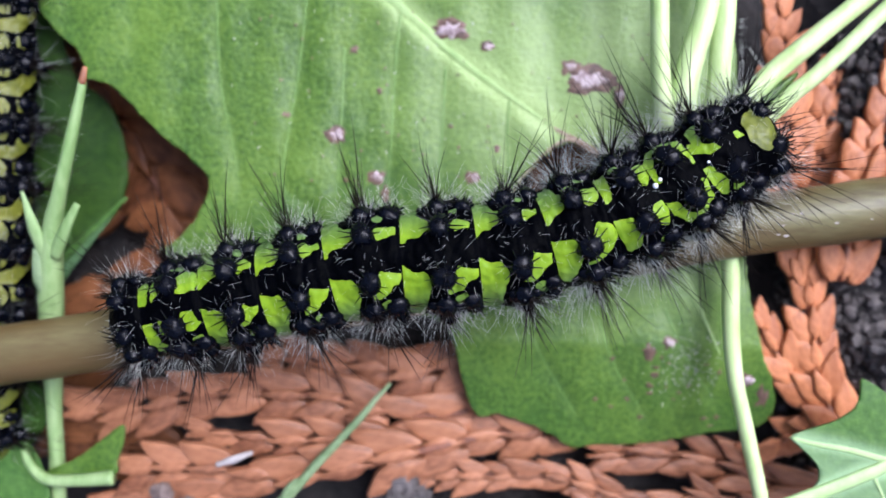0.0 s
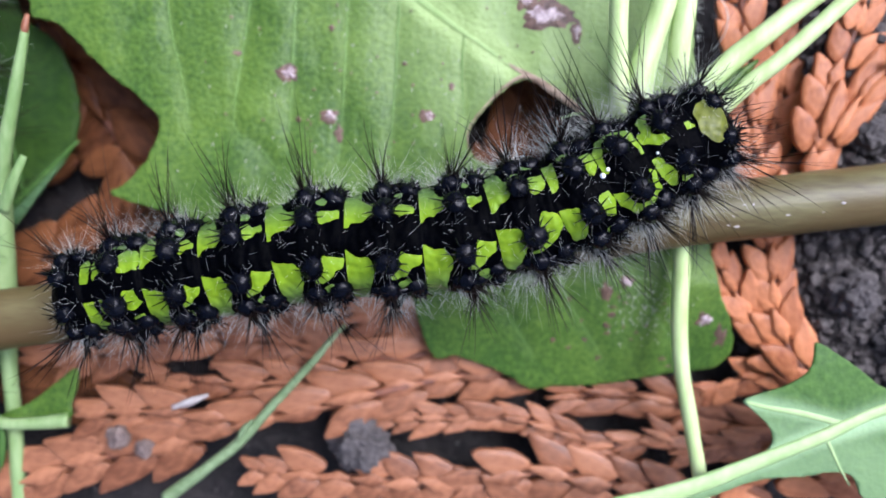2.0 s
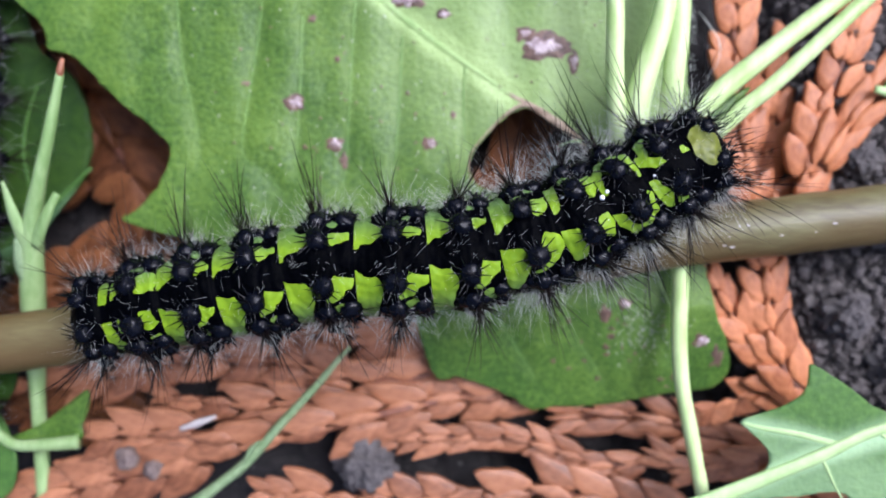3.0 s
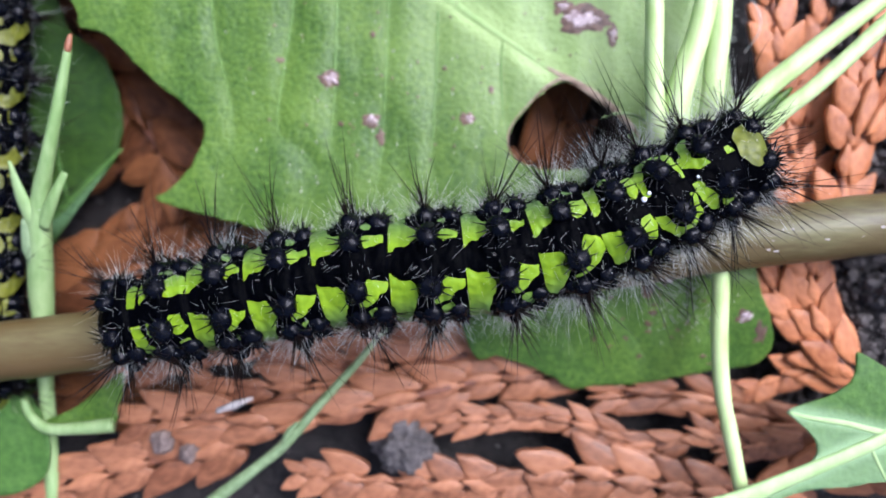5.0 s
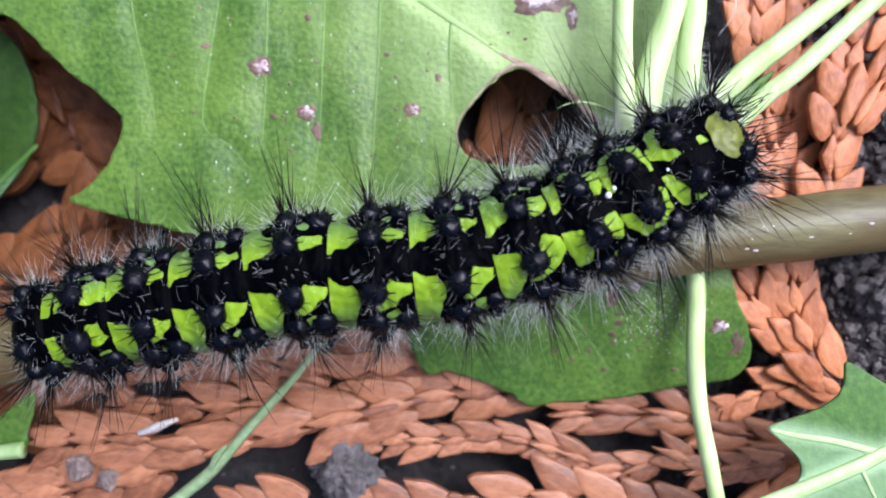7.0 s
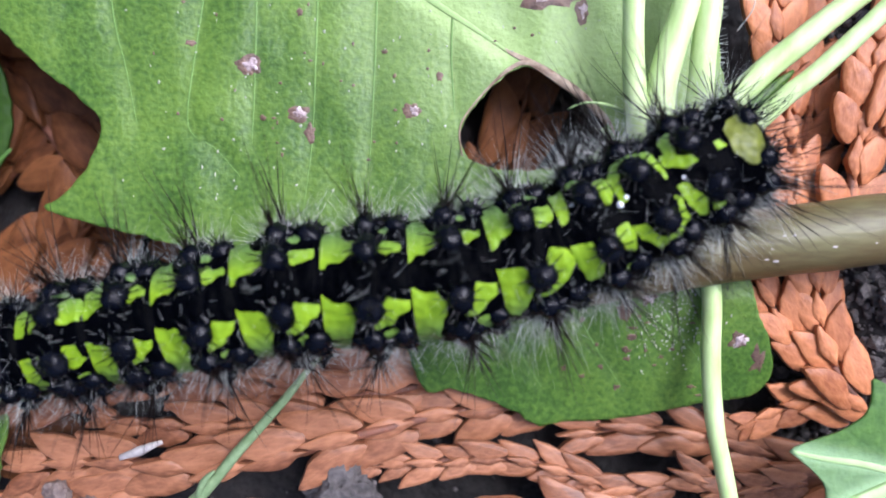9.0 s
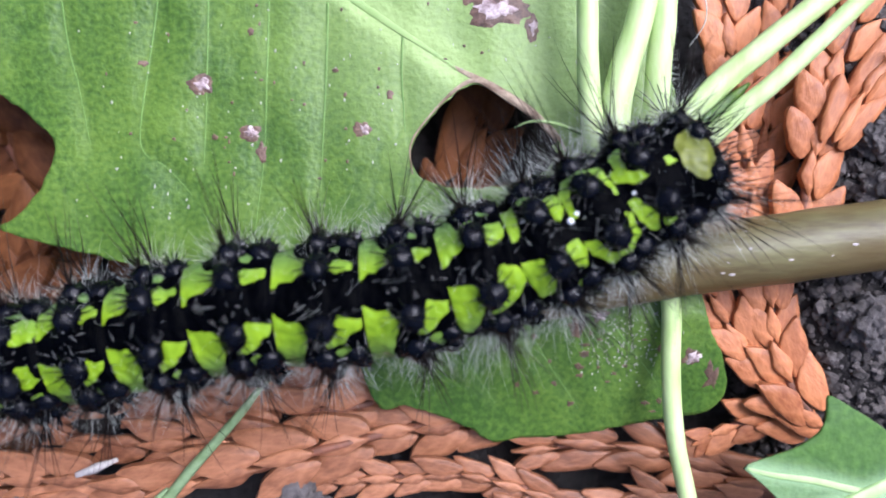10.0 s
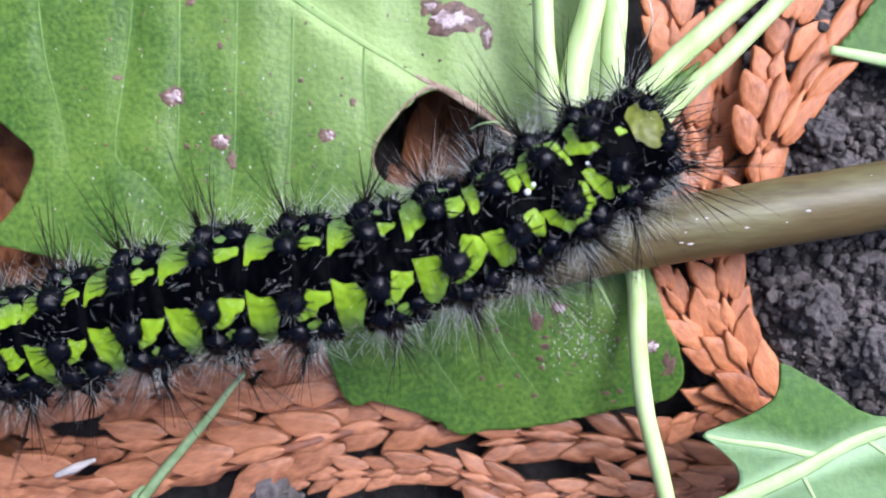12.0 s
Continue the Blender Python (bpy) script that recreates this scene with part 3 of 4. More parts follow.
        blotch("dust_glint", x, y, (lr.uniform(0.03, 0.10), lr.uniform(0.04, 0.13)), M_DUST_GLINT, leaf, leaf_height, 200 + k, "", 1.0)
    for k in range(60):
        x, y = lr.uniform(-20, 16), lr.uniform(6, 24)
        if 1 < x < 13 and 5.5 < y < 14.5:
            continue
        blotch("speck", x, y, (lr.uniform(0.08, 0.16), lr.uniform(0.08, 0.16)), M_BLEMISH, leaf, leaf_height, 90 + k, "", 0.6)
    flat_vein("dried_midrib", [(3.9, 15.2), (6.2, 13.9), (9.3, 12.0), (11.8, 10.0), (12.6, 8.6)], [0.05, 0.24, 0.34, 0.26, 0.05], M_SCAR, leaf, leaf_height, 40, 0.0, "brown dried stretch of midrib", 0.25)
    blotch("scorched_tip", 22.9, -7.3, (0.6, 0.9), M_BLEMISH, leaf, leaf_height, 7.7, "brown scorched tip", 1.0)
    rim = [(1.9, 7.2), (1.8, 9.3), (3.1, 11.2), (5.1, 13.15), (6.6, 13.6), (8.8, 12.4), (10.6, 11.1), (12, 9.4)]
    flat_vein("torn_edge", rim, [0.05, 0.07, 0.08, 0.16, 0.26, 0.32, 0.2], M_SCAR, leaf, leaf_height, 40, label="brown dried rim of the hole")
    return leaf


main_leaf = broad_leaf()


# ---------------------------------------------------------------- dark leaf beside it
def side_leaf_height(x, y):
    return -3.6 + 0.4 * wave(x, y, 9, 8) + 0.15 * wave(x, y, 2.5, 9) - 0.05 * (x + 38)


def side_leaf():
    edge = closed([(-34.5, 30.0), (-36.0, 25.4), (-37.4, 22.6), (-36.9, 20.5), (-36.0, 18.5), (-34.6, 17.6), (-33.2, 16.3), (-32.1, 13.7), (-31.6, 11.4), (-31.8, 8.8), (-32.6, 6.9), (-34.8, 4.0), (-36.8, 1.0), (-39.3, -2.1), (-44.7, -6.4), (-52.0, -5.4), (-56.1, 9.2), (-50.9, 25.9), (-44.7, 31.1)])
    leaf = sheet("hairy_leaf", edge, M_LEAF_DARK, side_leaf_height, None, 0.7, 0.3, jag=0.15, vein=near_lines([(-33, 5.6), (-37, 2), (-44, 0)], 0.8))
    tagged(leaf, "dark green hairy leaf on which a second caterpillar rests", "leaf")
    flat_vein("midrib", [(-31.6, 8.4), (-34.3, 5.7), (-38.4, 1.9), (-45.7, -0.2)], [0.12, 0.25, 0.4, 0.5], M_LEAF_PALE, leaf, side_leaf_height)
    flat_vein("vein", [(-36.3, 4.0), (-37.4, 10.3), (-36.3, 15.5)], [0.2, 0.15, 0.08], M_LEAF_PALE, leaf, side_leaf_height)
    flat_vein("vein", [(-40.5, 1.1), (-43.6, 8.2), (-43.6, 14.4)], [0.25, 0.18, 0.08], M_LEAF_PALE, leaf, side_leaf_height)


side_leaf()


# ---------------------------------------------------------------- stalks and small greenery
def left_stalk():
    root = raw("dry_tipped_stalk", *tube([(-30.8, 15.0, 5.5), (-31.9, 10.5, 4.9), (-33.1, 6.8, 4.0), (-34.0, 4.4, 3.0), (-34.6, 1.6, 2.0), (-35.0, -1.0, 1.1), (-35.4, -4.6, 0.0), (-35.6, -10, -0.9),
                                          (-35.5, -15, -1.5), (-35.4, -19.5, -1.9), (-35.2, -28, -3)], [0.3, 0.46, 0.56, 0.8, 1.02, 0.9, 0.66, 0.6, 0.6, 0.6, 0.6], 80, 14, 0.1), M_SHOOT)
    tagged(root, "pale green stalk with small bracts and a brown cut tip", "stalk")
    raw("cut_tip", *tube([(-30.85, 14.8, 5.52), (-30.75, 15.4, 5.6), (-30.6, 16.1, 5.6)], [0.3, 0.28, 0.16], 8, 10, 0.3), M_TIP, root, "brown dry tip")
    raw("bract", *tube([(-34.7, 1.6, 2.4), (-35.3, 4.0, 3.4), (-36.0, 6.8, 4.0)], [0.6, 0.5, 0.12], 14, 8, 0.1, 0.5), M_SHOOT, root)
    raw("bract", *tube([(-34.1, 1.8, 2.6), (-32.8, 3.9, 3.6), (-31.7, 5.9, 4.0)], [0.6, 0.5, 0.28], 14, 8, 0.1, 0.5), M_SHOOT, root)
    raw("bract", *tube([(-35.1, -2.2, 1.4), (-35.4, 0.2, 2.2), (-35.4, 2.4, 2.8)], [0.2, 0.6, 0.3], 14, 8, 0.1, 0.4), M_STALK, root)
    return root


def lying_stalk():
    root = raw("lying_stalk", *tube([(-7.9, -6.6, -0.1), (-9.0, -7.8, 0.0), (-10.6, -9.8, 0.1), (-13.6, -13.1, 0.0), (-15.8, -15.7, -0.2), (-18, -17.7, -0.3), (-22.5, -21.2, -0.5)],
                                    [0.15, 0.3, 0.36, 0.38, 0.45, 0.5, 0.55], 60, 10, 0.15), M_STALK)
    tagged(root, "thin grey-green stalk lying over the brown sprays", "stalk")
    raw("side_shoot", *tube([(-16.4, -16.2, -0.1), (-15.9, -15.1, 0.25), (-15.2, -14.4, 0.35)], [0.3, 0.28, 0.12], 10, 8, 0.15), M_STALK, root)


def low_tendril():
    root = raw("leaf_remnant", *tube([(-37.6, -12.6, 0.2), (-37, -13.9, 0.3), (-35.6, -15, 0.3), (-33.1, -15, 0.3), (-30.2, -14.7, 0.3)], [0.3, 0.42, 0.5, 0.55, 0.62], 40, 10, 0.1), M_SHOOT)
    tagged(root, "curved pale stalk of a torn green leaf near the soil", "leaf")
    flap = lambda x, y: 0.1 + 0.3 * (x + 31) * 0.3 + 0.2 * wave(x, y, 2, 3)
    sheet("blade_scrap", closed([(-36.2, -14.8), (-33.6, -13.4), (-31.2, -11.6), (-29.6, -10.4), (-29.5, -11.8), (-30.0, -13.4), (-30.5, -14.7)]), M_LEAF, flap, None, 0.35, 0.2, root, "green scrap of blade")
    sheet("blade_scrap", closed([(-39.5, -12.6), (-37.6, -12.4), (-36.4, -14.4), (-35.6, -16.8), (-36.6, -19.6), (-40.5, -20.5), (-42.5, -16)]), M_LEAF_PALE,
          lambda x, y: -0.3 + 0.3 * wave(x, y, 3, 5), None, 0.5, 0.2, root, "yellow-green scrap of blade")


def lobed_leaf():
    """Leaf with the pale underside and a thick midrib turned up."""
    h = lambda x, y: 4.4 + 0.35 * wave(x, y, 7, 14) + 0.1 * wave(x, y, 2, 15) - 0.03 * (x - 26)
    rib, nerve = near_lines([(13.0, -19.9), (23.6, -16.4), (28.5, -14.4), (40, -10.8)], 1.0), near_lines([(22.9, -11.8), (27.2, -12.6), (30.4, -13.4)], 0.7)
    edge = closed([(22.7, -11.8), (22.9, -11.55), (24.2, -11.1), (25.9, -10.5), (27.4, -9.6), (27.9, -8.6), (28.0, -7.5), (28.1, -7.2), (28.4, -7.3), (29.4, -7.9), (31.4, -9.2), (33.6, -10.7), (37, -11.2), (42, -11.4), (46, -14),
                   (44, -18), (38.5, -19.6), (35, -21.4), (33.6, -19.4), (32.0, -19.0), (31.2, -17.4), (29.6, -17.0), (27.4, -17.4), (24, -17.7), (19, -19.4), (13.5, -20.8), (13, -20.2),
                   (18, -18.3), (22.5, -16.6), (24.6, -15.5), (25.0, -14.3), (24.4, -13.2)], 6)
    leaf = sheet("lobed_leaf", edge, M_LEAF_PALE, h, None, 0.4, 0.22, jag=0.08, vein=lambda x, y: max(rib(x, y), 0.7 * nerve(x, y), 0.34 / (1 + math.exp((y + 12.3 + 0.2 * (x - 23)) * 3))))
    tagged(leaf, "toothed pale green leaf lying face down over the litter", "leaf")
    flat_vein("midrib", [(4, -23.2), (8.6, -21.6), (13.0, -19.9), (18.5, -18.3), (23.6, -16.4), (28.5, -14.4), (33.5, -12.2), (40, -10.8)], [0.8, 0.75, 0.7, 0.62, 0.52, 0.4, 0.3], M_RIB_PALE, leaf, h, 60, 0.05, "thick pale midrib", 0.4)
    flat_vein("vein", [(22.9, -11.8), (24.6, -12.2), (27.2, -12.6), (30.4, -13.4)], [0.12, 0.2, 0.24, 0.24], M_RIB_PALE, leaf, h, 30, 0.0, flat=0.35)
    flat_vein("vein", [(29, -14.4), (30, -16.4), (30.9, -18)], [0.14, 0.1, 0.05], M_RIB_PALE, leaf, h, 20, 0.03)
    flat_vein("vein", [(33.5, -12.4), (36.5, -15), (38, -18)], [0.14, 0.1, 0.05], M_RIB_PALE, leaf, h, 20, 0.03)
    return leaf


def corner_leaf():
    h = lambda x, y: 0.3 + 0.3 * wave(x, y, 5, 21)
    edge = closed([(35.6, 15.2), (37, 17), (38.4, 18.8), (40.5, 20.6), (45, 20), (48, 15), (44, 12.4), (40, 13.4), (37.6, 14.2)])
    leaf = sheet("small_leaf", edge, M_LEAF_PALE, h, None, 0.5, 0.22, jag=0.08)
    tagged(leaf, "small pale green leaf on a whitish stalk over the litter", "leaf")
    flat_vein("midrib", [(34.9, 15.2), (37.6, 14.6), (41, 13.9), (45, 14.6)], [0.35, 0.5, 0.5, 0.4], M_RIB_PALE, leaf, h, 24, 0.06, "whitish stalk and midrib")


def shaded_leaf():
    h = lambda x, y: -1.9 + 0.25 * wave(x, y, 3, 31)
    leaf = sheet("small_leaf", closed([(-46, -7.4), (-41.5, -7.2), (-38.6, -7.4), (-36.9, -8.6), (-36.9, -10.6), (-37.9, -12.4), (-39.4, -13.4), (-42, -12.6), (-46, -11)]), M_LEAF_DARK, h, None, 0.4, 0.22, jag=0.06)
    tagged(leaf, "small dark green leaf lying below the stem", "leaf")
    flat_vein("midrib", [(-45, -9.2), (-41, -9.8), (-37.6, -10.8)], [0.25, 0.2, 0.08], M_LEAF_PALE, leaf, h)


shaded_leaf()
stalk = left_stalk()
lying_stalk()
low_tendril()
lobed = lobed_leaf()
corner_leaf()


# ---------------------------------------------------------------- main stem with its petioles
def plant_stem():
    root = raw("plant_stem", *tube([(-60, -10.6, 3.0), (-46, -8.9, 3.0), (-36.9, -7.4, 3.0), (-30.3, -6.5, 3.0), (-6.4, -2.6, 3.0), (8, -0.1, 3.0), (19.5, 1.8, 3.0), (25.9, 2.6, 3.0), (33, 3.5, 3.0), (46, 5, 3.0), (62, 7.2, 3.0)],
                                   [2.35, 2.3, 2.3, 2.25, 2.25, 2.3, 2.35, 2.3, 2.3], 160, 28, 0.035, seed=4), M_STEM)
    # Browner towards the left end, down the -y side and in a +y line.
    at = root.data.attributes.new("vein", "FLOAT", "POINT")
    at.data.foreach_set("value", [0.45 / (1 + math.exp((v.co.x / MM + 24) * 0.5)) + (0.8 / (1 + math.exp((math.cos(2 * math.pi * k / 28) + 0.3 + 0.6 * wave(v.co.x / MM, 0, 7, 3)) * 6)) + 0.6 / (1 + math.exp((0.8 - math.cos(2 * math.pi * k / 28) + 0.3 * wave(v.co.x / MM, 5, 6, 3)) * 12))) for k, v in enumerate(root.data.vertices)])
    tagged(root, "smooth olive-brown plant stem above the leaf litter", "stem")
    reach = [
        ([(15.4, 3.0, 2.6), (13.8, 7.5, 3.2), (13.3, 11, 3.8), (13.0, 14.3, 4.2), (12.9, 20, 4.6), (12.6, 30, 4.8)], [0.8, 0.76, 0.72, 0.68, 0.66]),
        ([(16.2, 3.2, 2.6), (14.9, 8.5, 3.3), (14.9, 12, 3.7), (15.5, 14.7, 4.0), (16.6, 18.5, 4.3), (18.5, 28, 4.5)], [0.8, 1.05, 0.95, 0.8, 0.76]),
        ([(17.2, 3.2, 2.6), (17.2, 9, 3.1), (17.5, 12, 3.5), (17.7, 15, 3.8), (18.0, 18.4, 4.1), (18.4, 28, 4.3)], [0.8, 0.85, 0.85, 0.8, 0.72]),
        ([(18.2, 3.4, 2.6), (18.0, 9.4, 3.2), (20.8, 12.6, 3.8), (24.2, 15.5, 4.2), (27.6, 18.2, 4.5), (36, 24.6, 5.0)], [0.8, 0.85, 0.8, 0.72, 0.66]),
        ([(19.2, 3.4, 2.6), (20.2, 8.6, 3.6), (22.6, 11.4, 4.2), (24.8, 13.2, 4.6), (28.9, 17.1, 5.2), (36, 24, 6.0)], [0.66, 0.66, 0.62, 0.6, 0.56]),
        ([(18.2, 2.2, 2.0), (18.9, -1.4, 1.7), (18.8, -5.7, 1.8), (19.0, -10, 2.0), (19.7, -14, 2.2), (20.5, -18.4, 2.4), (21.8, -26, 2.4)], [0.68, 0.68, 0.62, 0.58, 0.56]),
    ]
    for pts, radii in reach:
        raw("petiole", *tube(pts, radii, 60, 12, 0.06), M_PETIOLE, root, "pale green petiole")
    raw("stipule", *tube([(18.6, 9.0, 3.6), (21.4, 11.4, 3.4), (23.6, 13.4, 3.6)], [0.9, 0.9, 0.1], 16, 8, 0.1, 0.25), M_LEAF, root, "small green blade at the node")
    lr = random.Random(12)
    for k in range(14):
        x = lr.uniform(20, 40)
        th = lr.uniform(50, 120)
        y0 = 1.8 + (x - 19.5) * 0.125
        bm = bmesh.new()
        bmesh.ops.create_icosphere(bm, subdivisions=2, radius=lr.uniform(0.05, 0.11) * MM)
        ob = part("lenticel", bm, M_STRAW, root)
        ob.location = Vector((x, y0 + 2.3 * math.cos(radians(th)), 3.0 + 2.3 * math.sin(radians(th)))) * MM
        ob.scale = (2.2, 1, 0.6)
    return root


stem = plant_stem()


# ---------------------------------------------------------------- caterpillars
def hair(verts, faces, root, way, length, width, droop, lr):
    """A tapered curved bristle of three sides."""
    way = Vector(way).normalized()
    side = way.orthogonal().normalized()
    other = way.cross(side)
    bend = Vector((lr.uniform(-1, 1), lr.uniform(-1, 1), lr.uniform(-1, 0.4))) * droop
    o = len(verts)
    for i, u in enumerate((0.0, 0.4, 0.75)):
        c = Vector(root) + way * length * u + bend * length * u * u
        w = width * (1 - 0.75 * u)
        for k in range(3):
            th = 2.094 * k
            verts.append(c + (side * math.cos(th) + other * math.sin(th)) * w)
    verts.append(Vector(root) + way * length + bend * length)
    for i in (0, 3):
        for k in range(3):
            k2 = (k + 1) % 3
            faces.append((o + i + k, o + i + k2, o + i + 3 + k2, o + i + 3 + k))
    for k in range(3):
        faces.append((o + 6 + k, o + 6 + (k + 1) % 3, o + 9))


class Body:
    """A segmented soft body round a smooth axis: u along it from tail to head, theta in degrees from the back, positive to its left."""

    def __init__(self, axis, radii, starts, roll, top, under, seed):
        self.path = spline(axis, 500)
        self.tan, self.side, self.up = frames(self.path)
        self.d = np.concatenate([[0], np.cumsum(np.linalg.norm(np.diff(self.path, axis=0), axis=1))])
        self.length, self.roll, self.top, self.under, self.seed = self.d[-1], roll, top, under, seed
        self.starts = [self.length * s for s in starts]
        self.radii = radii

    def radius(self, s):
        mids = [(a + b) / 2 for a, b in zip(self.starts, self.starts[1:])]
        r = float(np.interp(s, mids, self.radii))
        k = max(0, min(len(self.starts) - 2, int(np.searchsorted(self.starts, s, "right")) - 1))
        a = (s - self.starts[k]) / (self.starts[k + 1] - self.starts[k])
        a = min(1, max(0, a))
        swell = min(1.0, a / 0.45)
        r *= 0.90 + 0.085 * swell * swell * (3 - 2 * swell) * min(1.0, (1 - a) / 0.07) ** 0.7 + 0.035 * math.exp(-((a - 0.55) / 0.16) ** 2)
        for gap, cap in ((s, 2.6), (self.length - s, 3.2)):
            if gap < cap:
                r *= math.sqrt(max(0.0004, 1 - (1 - max(0, gap) / cap) ** 2))
        return r

    def point(self, s, theta, lift=0.0):
        i = min(498.0, max(0.0, float(np.interp(s, self.d, np.arange(500)))))
        k, t = int(i), i - int(i)
        mix = lambda arr: arr[k] * (1 - t) + arr[k + 1] * t
        c, sd, up = mix(self.path), mix(self.side), mix(self.up)
        th = radians(theta + self.roll)
        r = self.radius(s)
        crease = 1 + 0.035 * noise.noise(Vector((s * 1.1, theta * 0.035, self.seed))) + 0.025 * noise.noise(Vector((s * 2.6, theta * 0.09, self.seed))) - 0.05 * abs(noise.noise(Vector((s * 1.5, theta * 0.085, self.seed + 9))))
        y, z = math.sin(th) * r * crease, math.cos(th) * r * crease
        z *= self.top if z > 0 else self.under
        y, z = y + lift * math.sin(th), z + lift * math.cos(th)
        return Vector(c + sd * y + up * z)

    def out(self, s, theta):
        a, b, c = self.point(s, theta), self.point(s + 0.15, theta), self.point(s, theta + 4)
        n = (c - a).cross(b - a).normalized()
        i = min(498, int(np.interp(s, self.d, np.arange(500))))
        return n if n.dot(a - Vector(self.path[i])) > 0 else -n


# Outlines of the green markings: fraction of the segment from its rear edge, degrees from the midline of the back.
UPPER, LOWER = {}, {}
UPPER["middle"] = [[(0, 11), (.05, 12), (.09, 19), (.26, 20), (.36, 24), (.43, 29), (.40, 37), (.30, 42), (.25, 52), (.20, 70), (0, 72)],
                   [(.66, 24), (.72, 18), (.80, 21), (.93, 22), (.95, 30), (.84, 32), (.72, 35), (.66, 31)], [(.66, 45), (.76, 43), (.80, 50), (.72, 55), (.66, 52)]]
LOWER["middle"] = [[(0, 11), (.05, 13), (.14, 17), (.29, 17), (.35, 25), (.37, 34), (.32, 48), (.26, 64), (.22, 90), (0, 92)],
                   [(.63, 33), (.68, 24), (.71, 16), (.80, 19), (.95, 22), (.93, 30), (.82, 33), (.75, 40), (.58, 43), (.57, 39)], [(.66, 50), (.78, 48), (.84, 58), (.78, 66), (.70, 60)]]
UPPER["waist"] = [[(0, 7), (.06, 8), (.14, 16), (.34, 19), (.42, 26), (.38, 36), (.28, 44), (.24, 70), (0, 72)], [(.66, 20), (.70, 11), (.86, 14), (.98, 20), (.97, 36), (.70, 36)],
                  [(.38, 40), (.5, 44), (.64, 40), (.62, 44), (.5, 48), (.36, 44)], [(.66, 46), (.9, 46), (.86, 58), (.7, 60)]]
LOWER["waist"] = [[(0, 9), (.08, 12), (.34, 14), (.42, 24), (.40, 36), (.30, 50), (.16, 66), (.05, 62), (0, 44)], [(.66, 14), (.74, 8), (.96, 14), (1, 30), (.84, 36), (.70, 42), (.5, 46), (.42, 42), (.60, 40), (.66, 32)]]
UPPER["shoulder"] = [[(0, 8), (.1, 10), (.21, 20), (.22, 34), (.2, 48), (0, 50)], [(.74, 10), (.84, 6), (1, 20), (.98, 38), (.7, 36)], [(.3, 38), (.45, 44), (.6, 42), (.58, 48), (.3, 46)]]
LOWER["shoulder"] = [[(0, 10), (.3, 14), (.48, 20), (.42, 34), (.3, 50), (.12, 58), (.04, 36)], [(.7, 14), (.94, 10), (1, 26), (.86, 40), (.72, 32)], [(.66, 50), (.86, 46), (.9, 58), (.72, 62)]]
UPPER["ringed"] = [[(0, 4), (.12, 6), (.17, 28), (.3, 40), (.6, 42), (.80, 34), (.87, 6), (.95, 6), (.93, 38), (.62, 48), (.2, 47), (0, 34)]]
LOWER["ringed"] = [[(0, 16), (.2, 22), (.34, 40), (.6, 42), (.8, 34), (.85, 12), (.95, 16), (.93, 40), (.62, 50), (.3, 52), (.06, 36)]]
UPPER["neck"] = [[(0, 22), (.07, 31), (.44, 13), (.48, 4), (.30, 3)], [(.14, 27), (.28, 19), (.34, 34), (.42, 46), (.16, 46)], [(.78, 3), (.97, 4), (.92, 14), (.80, 14)], [(.5, 58), (.95, 56), (.95, 76), (.5, 76)]]
LOWER["neck"] = [[(0, 7), (.17, 7), (.31, 30), (.27, 48), (.12, 46)], [(.33, 24), (.46, 41), (.62, 44), (.52, 53), (.34, 46)], [(.7, 60), (1, 50), (1, 72), (.74, 78)]]
UPPER["rear"] = [[(0, 10), (.13, 8), (.2, 32), (.12, 46), (0, 42)], [(.24, 12), (.36, 16), (.35, 38), (.24, 36)], [(.68, 14), (.97, 13), (.97, 36), (.82, 38), (.7, 34)], [(.6, 46), (.8, 44), (.82, 56), (.62, 58)]]
LOWER["rear"] = [[(0, 16), (.18, 18), (.23, 44), (.4, 56), (.5, 76), (.3, 82), (.1, 62), (0, 44)], [(.27, 12), (.44, 20), (.42, 36), (.28, 34)], [(.66, 10), (.9, 10), (.99, 28), (.84, 36), (.7, 34)], [(.72, 44), (.94, 40), (.98, 72), (.8, 78)]]
SKINS = ["", "rear", "middle", "middle", "middle", "middle", "middle", "waist", "shoulder", "ringed", "neck", ""]


def marking_field(shapes, seg, sd, n1, n2, lo, hi, span, seed):
    """Above 0 where the skin is green, over a grid of fraction along the segment by degrees; edges wobble a little."""
    fa, th = np.meshgrid(np.linspace(0, 1, n1), np.linspace(lo, hi, n2), indexing="ij")
    off = seg * 5.7 + (50 if sd > 0 else 0) + seed
    w1 = np.array([[noise.noise(Vector((p * 5 + off, q * 0.09, 1))) + 0.5 * noise.noise(Vector((p * 13 + off, q * 0.24, 4))) for p, q in zip(*r)] for r in zip(fa, th)])
    w2 = np.array([[noise.noise(Vector((p * 5 + off, q * 0.09, 9))) + 0.5 * noise.noise(Vector((p * 13 + off, q * 0.24, 6))) for p, q in zip(*r)] for r in zip(fa, th)])
    grow = 1 + 0.16 * math.sin(off * 2.3)
    px, py = np.where(fa > 0.02, fa + 0.035 * w1, -0.01) * span, (th + 3.0 * w2) * 0.062
    best = np.full(fa.shape, -9.0)
    for k, shape in enumerate(shapes):
        p = np.array(shape, float)
        if k:
            p = p.mean(0) + (p - p.mean(0)) * grow
        p[:, 0] = np.where(p[:, 0] == 0, -0.05, p[:, 0])
        best = np.maximum(best, signed(px, py, p * (span, 0.062)))
    return best


